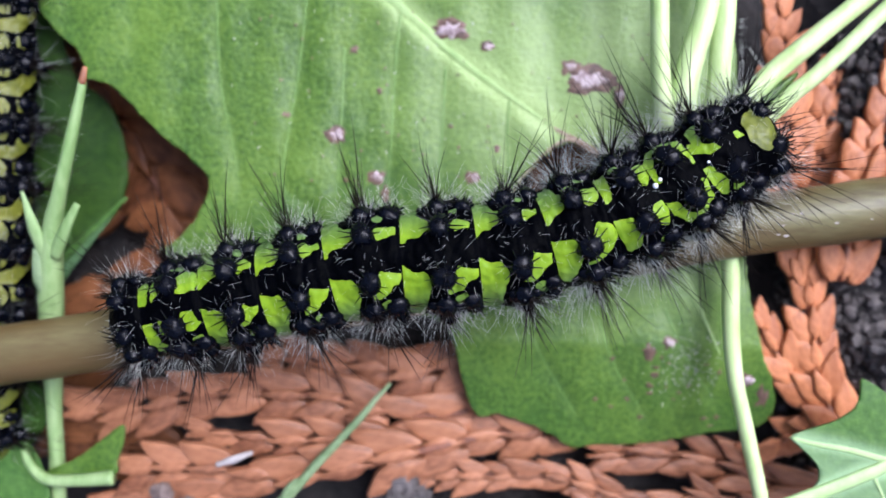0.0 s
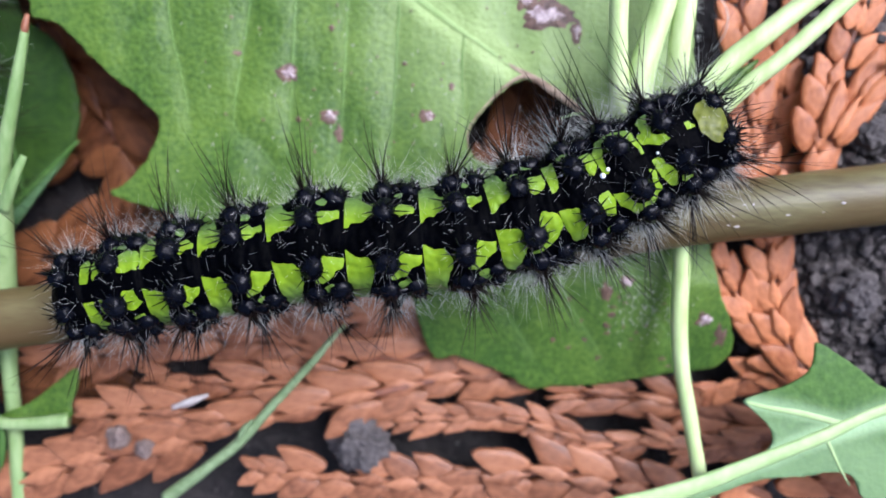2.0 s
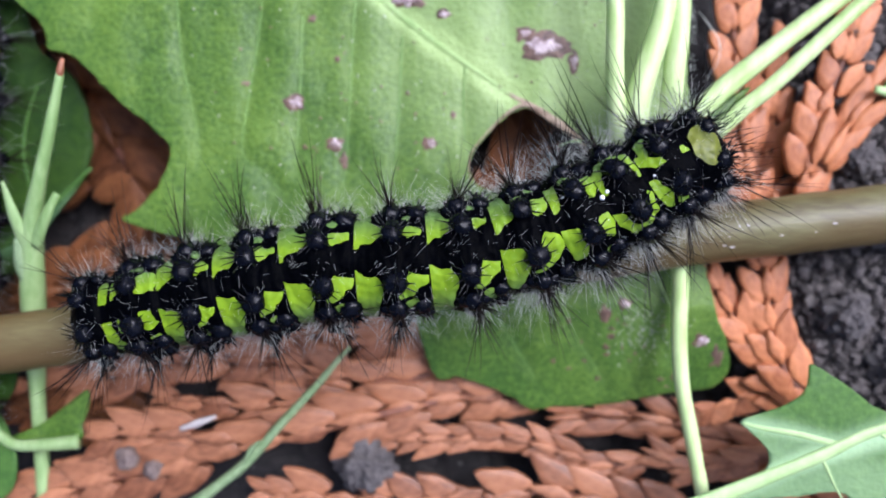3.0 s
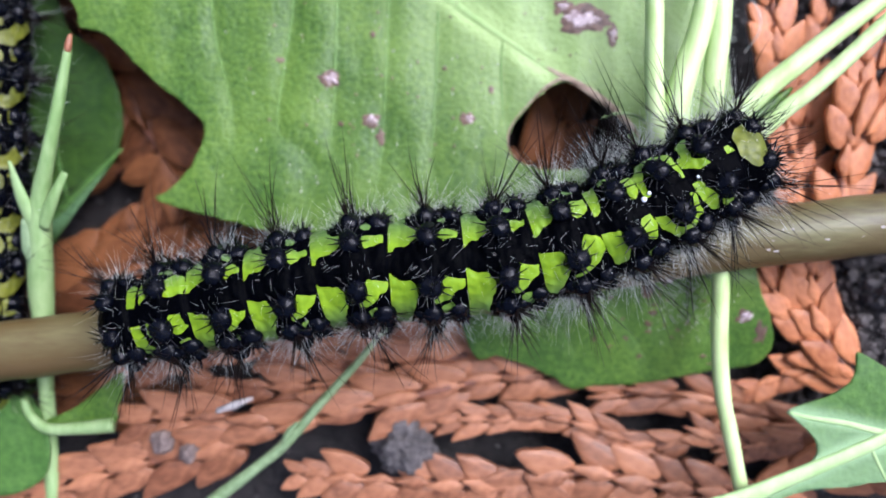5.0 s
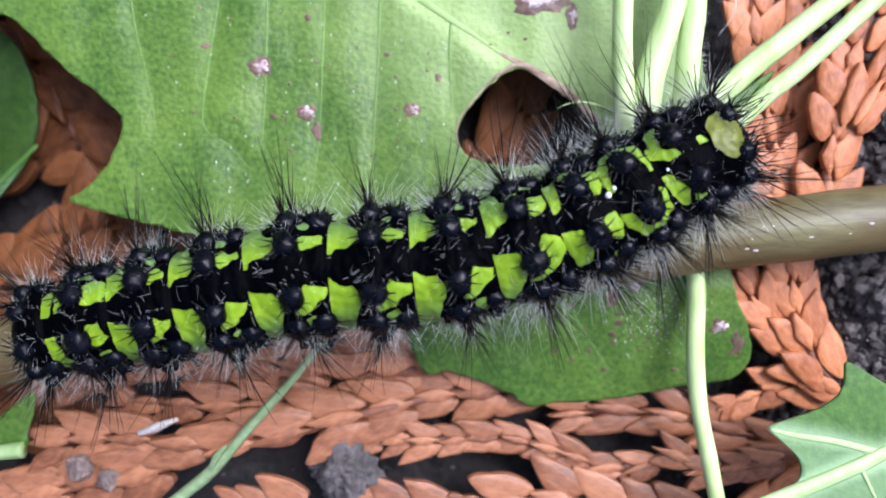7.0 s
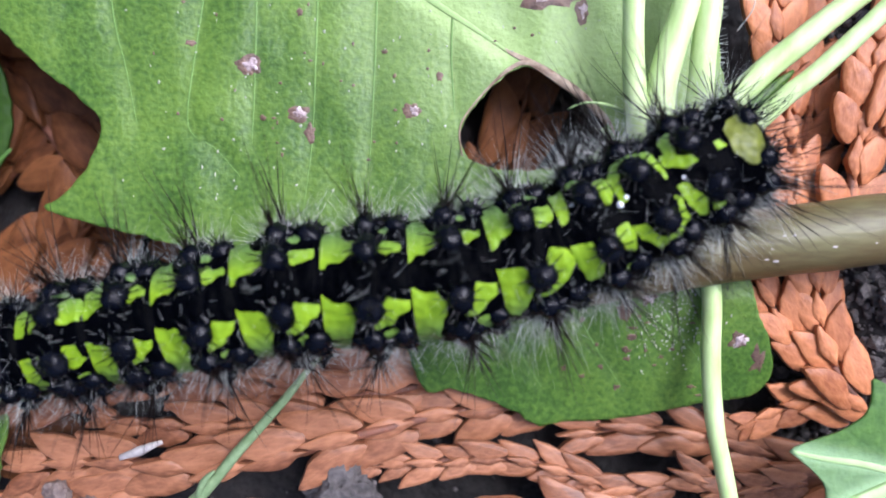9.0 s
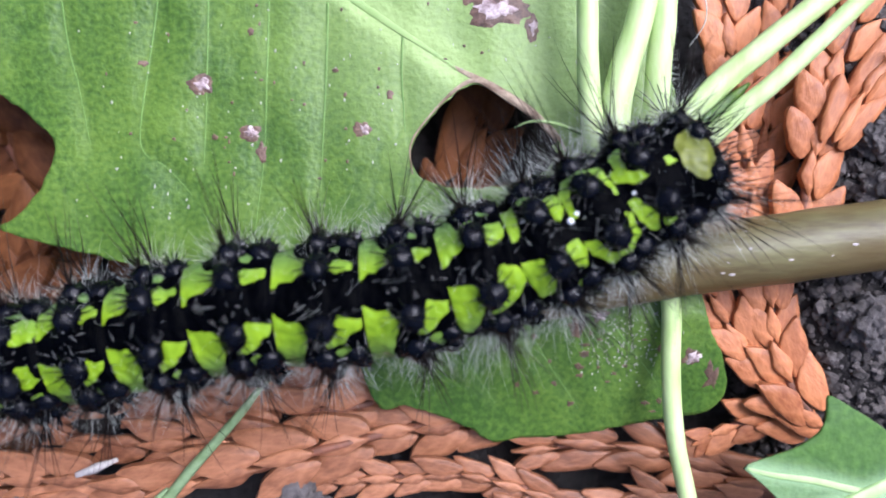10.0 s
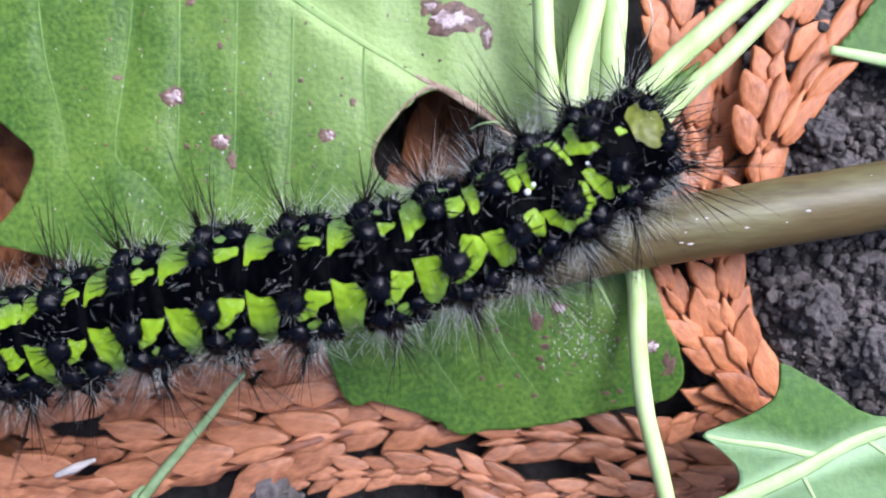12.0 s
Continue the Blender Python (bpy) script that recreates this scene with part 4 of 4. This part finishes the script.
def wart_mesh(seed):
    lr = random.Random(seed)
    bm = bmesh.new()
    bmesh.ops.create_icosphere(bm, subdivisions=3, radius=1)
    bmesh.ops.delete(bm, geom=[v for v in bm.verts if v.co.z < -0.45], context="VERTS")
    for v in bm.verts:
        w = 1 + 0.20 * noise.noise(v.co * 2.2 + Vector((seed, 0, 0))) + 0.13 * noise.noise(v.co * 4.5 + Vector((0, seed, 0)))
        v.co = Vector((v.co.x * w, v.co.y * w, v.co.z * w * 0.95))
    me = bpy.data.meshes.new("tubercle")
    bm.to_mesh(me)
    bm.free()
    for p in me.polygons:
        p.use_smooth = True
    me.materials.append(M_KNOB)
    return me


WARTS = [wart_mesh(k) for k in range(5)]


def spine_mesh(seed):
    """Short spines that stand on a lump 1 in radius."""
    lr = random.Random(seed + 60)
    verts, faces = [], []
    for k in range(16):
        way = Vector((lr.uniform(-1, 1), lr.uniform(-1, 1), lr.uniform(0.1, 1.2))).normalized()
        hair(verts, faces, way * 0.85, way, lr.uniform(0.7, 1.9), 0.085, 0.15, lr)
    me = bpy.data.meshes.new("bristles")
    me.from_pydata(verts, [], faces)
    me.materials.append(M_BRISTLE)
    return me


SPINES = [spine_mesh(k) for k in range(5)]


def caterpillar(name, label, axis, starts, radii, roll, top, under, seed, green, fine, legs, skins, warts_at=((0.53, 26), (0.52, 60), (0.54, 96)), lumps_at=((0.88, 60, 0.66), (0.38, 62, 0.5), (0.66, 68, 0.5), (0.88, 78, 0.55))):
    lr = random.Random(seed)
    body = Body(axis, radii, starts, roll, top, under, seed)
    count = len(starts) - 1
    rows, cols = fine * count, 120
    verts, faces = [], []
    for i in range(rows + 1):
        s = body.length * i / rows
        for k in range(cols):
            verts.append(body.point(s, 360 * k / cols - 180))
    for i in range(rows):
        for k in range(cols):
            k2 = (k + 1) % cols
            faces.append((i * cols + k, (i + 1) * cols + k, (i + 1) * cols + k2, i * cols + k2))
    faces.append(tuple(range(cols)))
    faces.append(tuple(rows * cols + k for k in range(cols - 1, -1, -1)))
    root = raw(name, verts, faces, M_BLACK)
    tagged(root, label, "caterpillar")
    for seg in range(count):
        a0, a1 = body.starts[seg], body.starts[seg + 1]
        span = a1 - a0
        for sd in (1, -1):
            n1, n2 = 34, 56
            lo, hi = 4.0, 112.0
            shapes = (UPPER if sd > 0 else LOWER)[skins[seg]] if skins[seg] else []
            if not shapes:
                continue
            field = marking_field(shapes, seg, sd, n1, n2, lo, hi, span, seed)
            v, f = clip_grid(field, lambda i, j: body.point(a0 + span * i / (n1 - 1), sd * (lo + (hi - lo) * j / (n2 - 1)), 0.05), n1, n2)
            if sd > 0:
                f = [tuple(reversed(q)) for q in f]
            if f:
                mark = raw("green_marking", v, f, green, root, "lime-green skin marking" if green is M_LIME else "yellow skin marking")
                # Markings turn a darker grey-green towards the flanks.
                pale = mark.data.attributes.new("vein", "FLOAT", "POINT")
                mids = np.array([body.path[int(499 * (a0 + a1) / 2 / body.length)]])
                pale.data.foreach_set("value", [min(1.0, max(0.0, (abs(float(np.dot(np.array(p) - mids[0], body.side[int(499 * (a0 + a1) / 2 / body.length)]))) / body.radius((a0 + a1) / 2) - 0.45) * 2.4)) for p in v])
        for a, th, r in lumps_at:
            if seg == count - 1 and th < 50:
                continue
            for sd in (1, -1):
                s, theta = a0 + span * (a + lr.uniform(-0.03, 0.03)), sd * (th + lr.uniform(-3, 3))
                lump_ob = new("black_lump", lr.choice(WARTS))
                lump_ob.parent = root
                r2 = r * lr.uniform(0.85, 1.15) * min(1.0, body.radius(s) / 3.4) * min(1.0, span / 3.6)
                lump_ob.matrix_basis = Matrix.Translation(body.point(s, theta, -0.12) * MM) @ body.out(s, theta).to_track_quat("Z", "Y").to_matrix().to_4x4() \
                    @ Matrix.Diagonal((r2 * MM * 1.2, r2 * MM * 1.15, r2 * MM * 0.95, 1))
                spines = new("bristles", lr.choice(SPINES))
                spines.parent = lump_ob
        down_v, down_f = [], []
        for a, th in warts_at:
            for sd in (1, -1):
                s, theta = a0 + span * a, sd * th
                c, n = body.point(s, theta), body.out(s, theta)
                r = (0.80 if th < 50 else 0.74) * min(1.0, body.radius(s) / 3.4)
                wart = new("tubercle", lr.choice(WARTS))
                wart.parent = root
                m = n.to_track_quat("Z", "Y").to_matrix().to_4x4()
                wart.matrix_basis = Matrix.Translation(c * MM) @ m @ Matrix.Diagonal((r * MM * 1.0, r * MM * 1.15, r * MM, 1))
                bv, bf = [], []
                tip = c + n * r * 0.55
                low = th > 50
                lean = Vector((lr.uniform(-0.25, 0.25), lr.uniform(-0.25, 0.25), 0.1))
                spin = lr.random()
                m3 = m.to_3x3()
                for k in range(18 if not low else 20):
                    th2 = 2 * math.pi * (k + spin + lr.uniform(-0.3, 0.3)) / 12
                    ring = m3 @ Vector((math.cos(th2), math.sin(th2), 0))
                    way = ring + n * (lr.uniform(0.25, 0.5) if k < 12 else lr.uniform(0.8, 2.0))
                    ln, fat = lr.uniform(0.8, 1.35), 0.080
                    if low:
                        way = n * lr.uniform(0.7, 1.3) + Vector((lr.uniform(-1, 1), lr.uniform(-1, 1), lr.uniform(-0.5, 0.8))) * 0.8
                        ln, fat = lr.uniform(0.8, 2.4), 0.042
                        if k < 6:
                            way = n + lean + Vector((lr.uniform(-1, 1), lr.uniform(-1, 1), lr.uniform(-0.5, 0.7))) * 0.36
                            ln, fat = lr.uniform(3.4, 7.0 if sd > 0 else 5.8), 0.046
                        if seg > count - 4:
                            ln *= 1.12
                    hair(bv, bf, tip + way.normalized() * r * 0.25 if low or k > 11 else c + ring * r * 0.8 + n * r * 0.35, way, ln, fat, 0.16 if low else 0.06, lr)
                inv = wart.matrix_basis.inverted()
                bristles = raw("bristles", [tuple(x / MM for x in (inv @ (Vector(p) * MM))) for p in bv], bf, M_BROWN_BRISTLE if low else M_BRISTLE, wart, "stiff brown-black bristles" if low else "stiff black bristles")
        for k in range(40 if green is M_YELLOW else 150 if seg < 3 else 260 if seg > count - 6 else 220):
            sd = lr.choice((1, -1))
            s, theta = a0 + span * min(1.0, max(0.0, lr.gauss(0.5, 0.2))), sd * lr.uniform(64, 104)
            way = body.out(s, theta) + Vector((lr.uniform(-1, 1), lr.uniform(-1, 1), lr.uniform(-0.3, 1.0))) * 0.55 + Vector(body.tan[int(499 * s / body.length)]) * ((s - a0) / span - 0.5) * 1.2
            hair(down_v, down_f, body.point(s, theta), way, lr.uniform(0.6, 3.8 if seg > count - 6 else 3.0), 0.0105, 0.3, lr)
        for k in range(90):
            s, theta = a0 + span * min(0.98, max(0.02, lr.gauss(0.56, 0.24))), lr.choice((-1, 1)) * abs(lr.gauss(30, 18))
            n = body.out(s, theta)
            hair(down_v, down_f, body.point(s, theta), n + Vector((lr.uniform(-1, 1), lr.uniform(-1, 1), 0)) * 0.9, lr.uniform(0.4, 1.1), 0.0095, 0.3, lr)
        raw("pale_hairs", down_v, down_f, M_DOWN, root, "fine whitish hairs")
    for seg in legs:
        s = (body.starts[seg] + body.starts[seg + 1]) / 2
        for sd in (1, -1):
            p, q = body.point(s, sd * 112, -0.3), body.point(s, sd * 142)
            foot = q + Vector((0, 0, -1.5))
            raw("proleg", *tube([tuple(p), tuple((p + q) / 2 + Vector((0, 0, -0.6))), tuple(foot)], [0.9, 0.85, 0.6], 10, 10, 0.1), M_BELLY, root, "short grey-green proleg")
    return root, body


def main_caterpillar():
    axis = [(-27.4, -5.2, 6.5), (-21.8, -3.9, 6.7), (-17.5, -3.0, 6.8), (-12.6, -1.9, 6.9), (-8.5, -1.0, 6.9), (-4.0, -0.6, 6.9), (0.5, -0.1, 6.9), (4.7, 0.9, 6.9),
            (8.1, 2.1, 6.95), (11.2, 3.5, 7.0), (14.0, 5.1, 7.0), (16.7, 6.7, 6.9), (20.4, 8.5, 6.2)]
    path = spline(axis, 400)
    d = np.concatenate([[0], np.cumsum(np.linalg.norm(np.diff(path, axis=0), axis=1))])
    edges = [-27.3, -24.3, -20.1, -16.0, -11.3, -6.3, -1.1, 3.8, 8.0, 11.4, 14.2, 17.2, 20.4]
    starts = [float(np.interp(x, path[:, 0], d) / d[-1]) for x in edges]
    root, body = caterpillar("caterpillar", "black caterpillar with lime-green markings and bristly warts on the stem", axis, starts,
                             [3.1, 3.35, 3.6, 3.75, 3.9, 3.95, 3.95, 3.9, 3.85, 3.75, 3.6, 3.4], 8.0, 0.86, 0.45, 5, M_LIME, 34, (3, 4, 5, 6, 9, 10), SKINS)
    s0, s1 = body.starts[-2], body.starts[-1]
    n1, n2 = 26, 30
    field = np.array([[0.9 - math.hypot((i / (n1 - 1) - 0.5) / 0.42, (j / (n2 - 1) - 0.5) / 0.46) + 0.10 * wave(i * 0.2, j * 0.2, 1, 3) for j in range(n2)] for i in range(n1)])
    v, f = clip_grid(field, lambda i, j: body.point(s0 + (s1 - s0) * (-0.08 + 0.74 * i / (n1 - 1)), -30 + 66 * j / (n2 - 1), 0.2), n1, n2)
    raw("neck_shield", v, [tuple(reversed(q)) for q in f], M_OLIVE, root, "olive-yellow shield behind the head")
    lr, bv, bf = random.Random(77), [], []
    for k in range(46):
        s, th = s0 + (s1 - s0) * lr.uniform(0.55, 0.98), lr.uniform(-85, 85)
        way = body.out(s, th) + Vector((1.0, 0.25, 0.0)) * lr.uniform(0.3, 1.0) + Vector((lr.uniform(-1, 1), lr.uniform(-1, 1), lr.uniform(-0.4, 0.6))) * 0.45
        hair(bv, bf, body.point(s, th), way, lr.uniform(1.2, 4.2), 0.045, 0.16, lr)
    raw("head_bristles", bv, bf, M_BRISTLE, root, "long black bristles over the head")
    head = bmesh.new()
    bmesh.ops.create_icosphere(head, subdivisions=4, radius=1.5 * MM)
    for w in head.verts:
        w.co.x *= 0.8
    ob = part("head", head, M_KNOB, root, "small dark head capsule")
    ob.location = Vector((19.4, 7.6, 5.2)) * MM
    # Bright highlights on the back, added as small white beads.
    for s, th, r in ((0.792, 5, 0.2), (0.803, 9, 0.15), (0.742, 24, 0.1), (0.871, -2, 0.1)):
        bm = bmesh.new()
        bmesh.ops.create_icosphere(bm, subdivisions=2, radius=r * MM)
        fleck = part("highlight_fleck", bm, M_WHITE, root, "tiny highlight modelled as a white bead")
        fleck.location = body.point(s * body.length, th, 0.1) * MM
    return root


def second_caterpillar():
    axis = [(-41.4, -14.4, -0.7), (-41.2, -8.6, -0.7), (-40.8, -2.3, -0.7), (-40.8, 4.0, -0.7), (-41.0, 10.3, -0.7), (-40.9, 16.6, -0.7), (-41.1, 22.9, -0.7), (-41.6, 31.3, -0.7)]
    starts = [k / 9 for k in range(10)]
    return caterpillar("caterpillar", "black and yellow caterpillar lying on the dark green leaf", axis, starts, [2.6, 2.9, 3.0, 3.0, 3.0, 3.0, 3.0, 2.9, 2.6],
                       -6.0, 0.9, 0.8, 9, M_YELLOW, 16, (), ["rear"] * 9)[0]


crawler = main_caterpillar()
second_caterpillar()


# ---------------------------------------------------------------- fine hairs and fibres
def fringe():
    lr = random.Random(31)
    v, f = [], []
    for k in range(90):
        y = lr.uniform(8, 24)
        hair(v, f, (20.0 + 0.3 * wave(1, y, 3, 2), y, leaf_height(20, y)), (1, lr.uniform(-0.6, 0.6), lr.uniform(0, 0.5)), lr.uniform(0.3, 0.8), 0.018, 0.2, lr)
    raw("edge_hairs", v, f, M_DOWN, main_leaf, "fine pale hairs along the margin")
    v, f = [], []
    for k in range(70):
        u = lr.random()
        hair(v, f, (-34.3 + 3.3 * u + lr.uniform(-0.5, 0.5), 3 + 11.4 * u, 3.0 + 2.3 * u), (lr.uniform(-1, 1), lr.uniform(-0.3, 0.6), lr.uniform(-0.2, 0.8)), lr.uniform(0.3, 0.7), 0.016, 0.2, lr)
    raw("stalk_hairs", v, f, M_DOWN, stalk, "fine pale hairs")
    ob = raw("tendril", *tube([(8.8, 9.9, 2.6), (9.7, 10.2, 3.0), (10.8, 10.2, 3.0), (12.3, 10.0, 2.0), (14.3, 9.4, 0.4), (15.3, 9.0, -0.2)], [0.06, 0.12, 0.12, 0.08], 24, 8), M_SHOOT)
    tagged(ob, "short curved green tendril tip above the eaten leaf", "tendril")
    ob = raw("fibre", *tube([(21.6, 16.2, -1.5), (22.4, 17.6, -0.6), (22.3, 19.2, -0.2), (21.5, 20.6, -0.4), (20.6, 21.4, 0.2)], [0.04, 0.045, 0.04], 40, 6), M_DOWN)
    tagged(ob, "thin curled whitish plant fibre beside the leaf edge", "fibre")


fringe()


# ---------------------------------------------------------------- what moves
def motions():
    stem_rows = [
        (0.0, -0.27, 4.22, 0.69, -0.69, 0.28, 1.93),
        (0.5, -0.49, 1.65, 0.68, -1.50, 0.09, 0.64),
        (1.0, -0.27, 1.21, 0.58, -0.71, 0.42, 0.04),
        (1.5, -0.41, 1.13, 0.60, 0.10, 0.06, 0.10),
        (2.0, -0.38, 0.88, 0.40, 1.15, 0.51, 0.17),
        (2.5, 0.17, 1.28, -0.26, 0.27, 0.42, 0.56),
        (3.0, -0.15, 0.97, 0.11, 0.18, 0.53, 0.32),
        (3.2, -0.56, 0.54, 0.50, 0.35, 0.45, -0.15),
        (4.8, -0.81, -1.10, 0.19, -0.12, -0.19, -0.12),
        (5.0, -0.72, -1.30, 0.64, -0.11, -0.45, -0.39),
        (5.5, -0.35, -1.13, 0.75, -0.07, -0.61, -0.30),
        (6.0, 0.01, -0.88, 0.44, 0.03, -0.78, -0.40),
        (6.5, -0.16, -0.60, 0.46, 0.01, -0.49, -0.17),
        (7.0, 0.04, -0.94, -0.46, 0.11, -0.15, -0.39),
        (9.0, -0.08, -0.96, -0.98, 0.44, -0.63, -0.30),
        (9.5, -0.04, -1.04, -0.91, 0.32, -0.45, -0.24),
        (10.0, 0.52, -0.79, -0.79, 0.13, 0.09, -0.03),
        (10.5, 1.04, -0.97, -0.93, 0.23, -0.20, -0.30),
        (11.0, 1.12, -0.92, -1.15, 0.40, -0.45, -0.13),
        (11.5, 1.06, -0.44, -1.04, 0.39, -0.31, -0.08),
        (12.0, 1.17, 0.28, -0.59, -0.13, -0.63, 0.41),
    ]
    leaf_rows = [
        (0.0, -0.10, 2.60, -0.05),
        (0.5, -0.20, 1.33, -0.11),
        (1.0, 0.04, 0.90, -0.05),
        (1.5, -0.04, 0.78, -0.05),
        (2.0, -0.09, 0.50, -0.04),
        (2.5, 0.12, 0.42, -0.01),
        (3.0, -0.08, 0.38, -0.03),
        (3.2, 0.11, 0.11, 0.01),
        (4.8, -0.71, -0.16, -0.08),
        (5.0, -0.29, -0.81, 0.02),
        (5.5, -0.16, -0.65, 0.02),
        (6.0, -0.04, -0.48, 0.02),
        (6.5, -0.02, -0.37, 0.02),
        (7.0, -0.05, -0.46, 0.02),
        (9.0, -0.27, -0.41, -0.00),
        (9.5, -0.18, -0.55, 0.02),
        (10.0, 0.15, -0.30, 0.03),
        (10.5, 0.30, -0.38, 0.05),
        (11.0, 0.45, -0.40, 0.07),
        (11.5, 0.49, -0.05, 0.05),
        (12.0, 0.50, 0.64, 0.01),
    ]
    stalk_rows = [
        (0.0, -0.23, 1.33, 0.09),
        (0.5, -0.39, 0.61, 0.08),
        (1.0, -0.16, 0.58, 0.05),
        (1.5, -0.13, 0.45, 0.04),
        (2.0, -0.13, 0.36, 0.05),
        (2.5, 1.74, -0.63, -0.24),
        (3.0, 1.11, -0.37, -0.18),
        (3.2, 0.50, -0.16, -0.07),
        (4.8, -0.40, -0.28, 0.03),
        (5.0, -0.82, -0.55, 0.07),
        (5.5, -0.60, -0.47, 0.05),
        (6.0, -0.38, -0.43, 0.02),
        (6.5, -0.27, -0.34, 0.01),
        (7.0, -0.03, -0.03, 0.00),
        (9.0, -0.00, -0.00, 0.00),
        (9.5, -0.00, -0.00, 0.00),
        (10.0, -0.00, -0.00, 0.00),
        (10.5, -0.00, -0.00, 0.00),
        (11.0, -0.00, -0.00, 0.00),
        (11.5, -0.00, -0.00, 0.00),
        (12.0, -0.00, -0.00, 0.00),
    ]
    for thing in (stem, crawler):
        walk(thing, [(t, mm_pose(*row)) for t, *row in stem_rows])
    walk(lobed, [(t, mm_pose(*row)) for t, *row in leaf_rows])
    walk(stalk, [(t, mm_pose(*row)) for t, *row in stalk_rows])


motions()
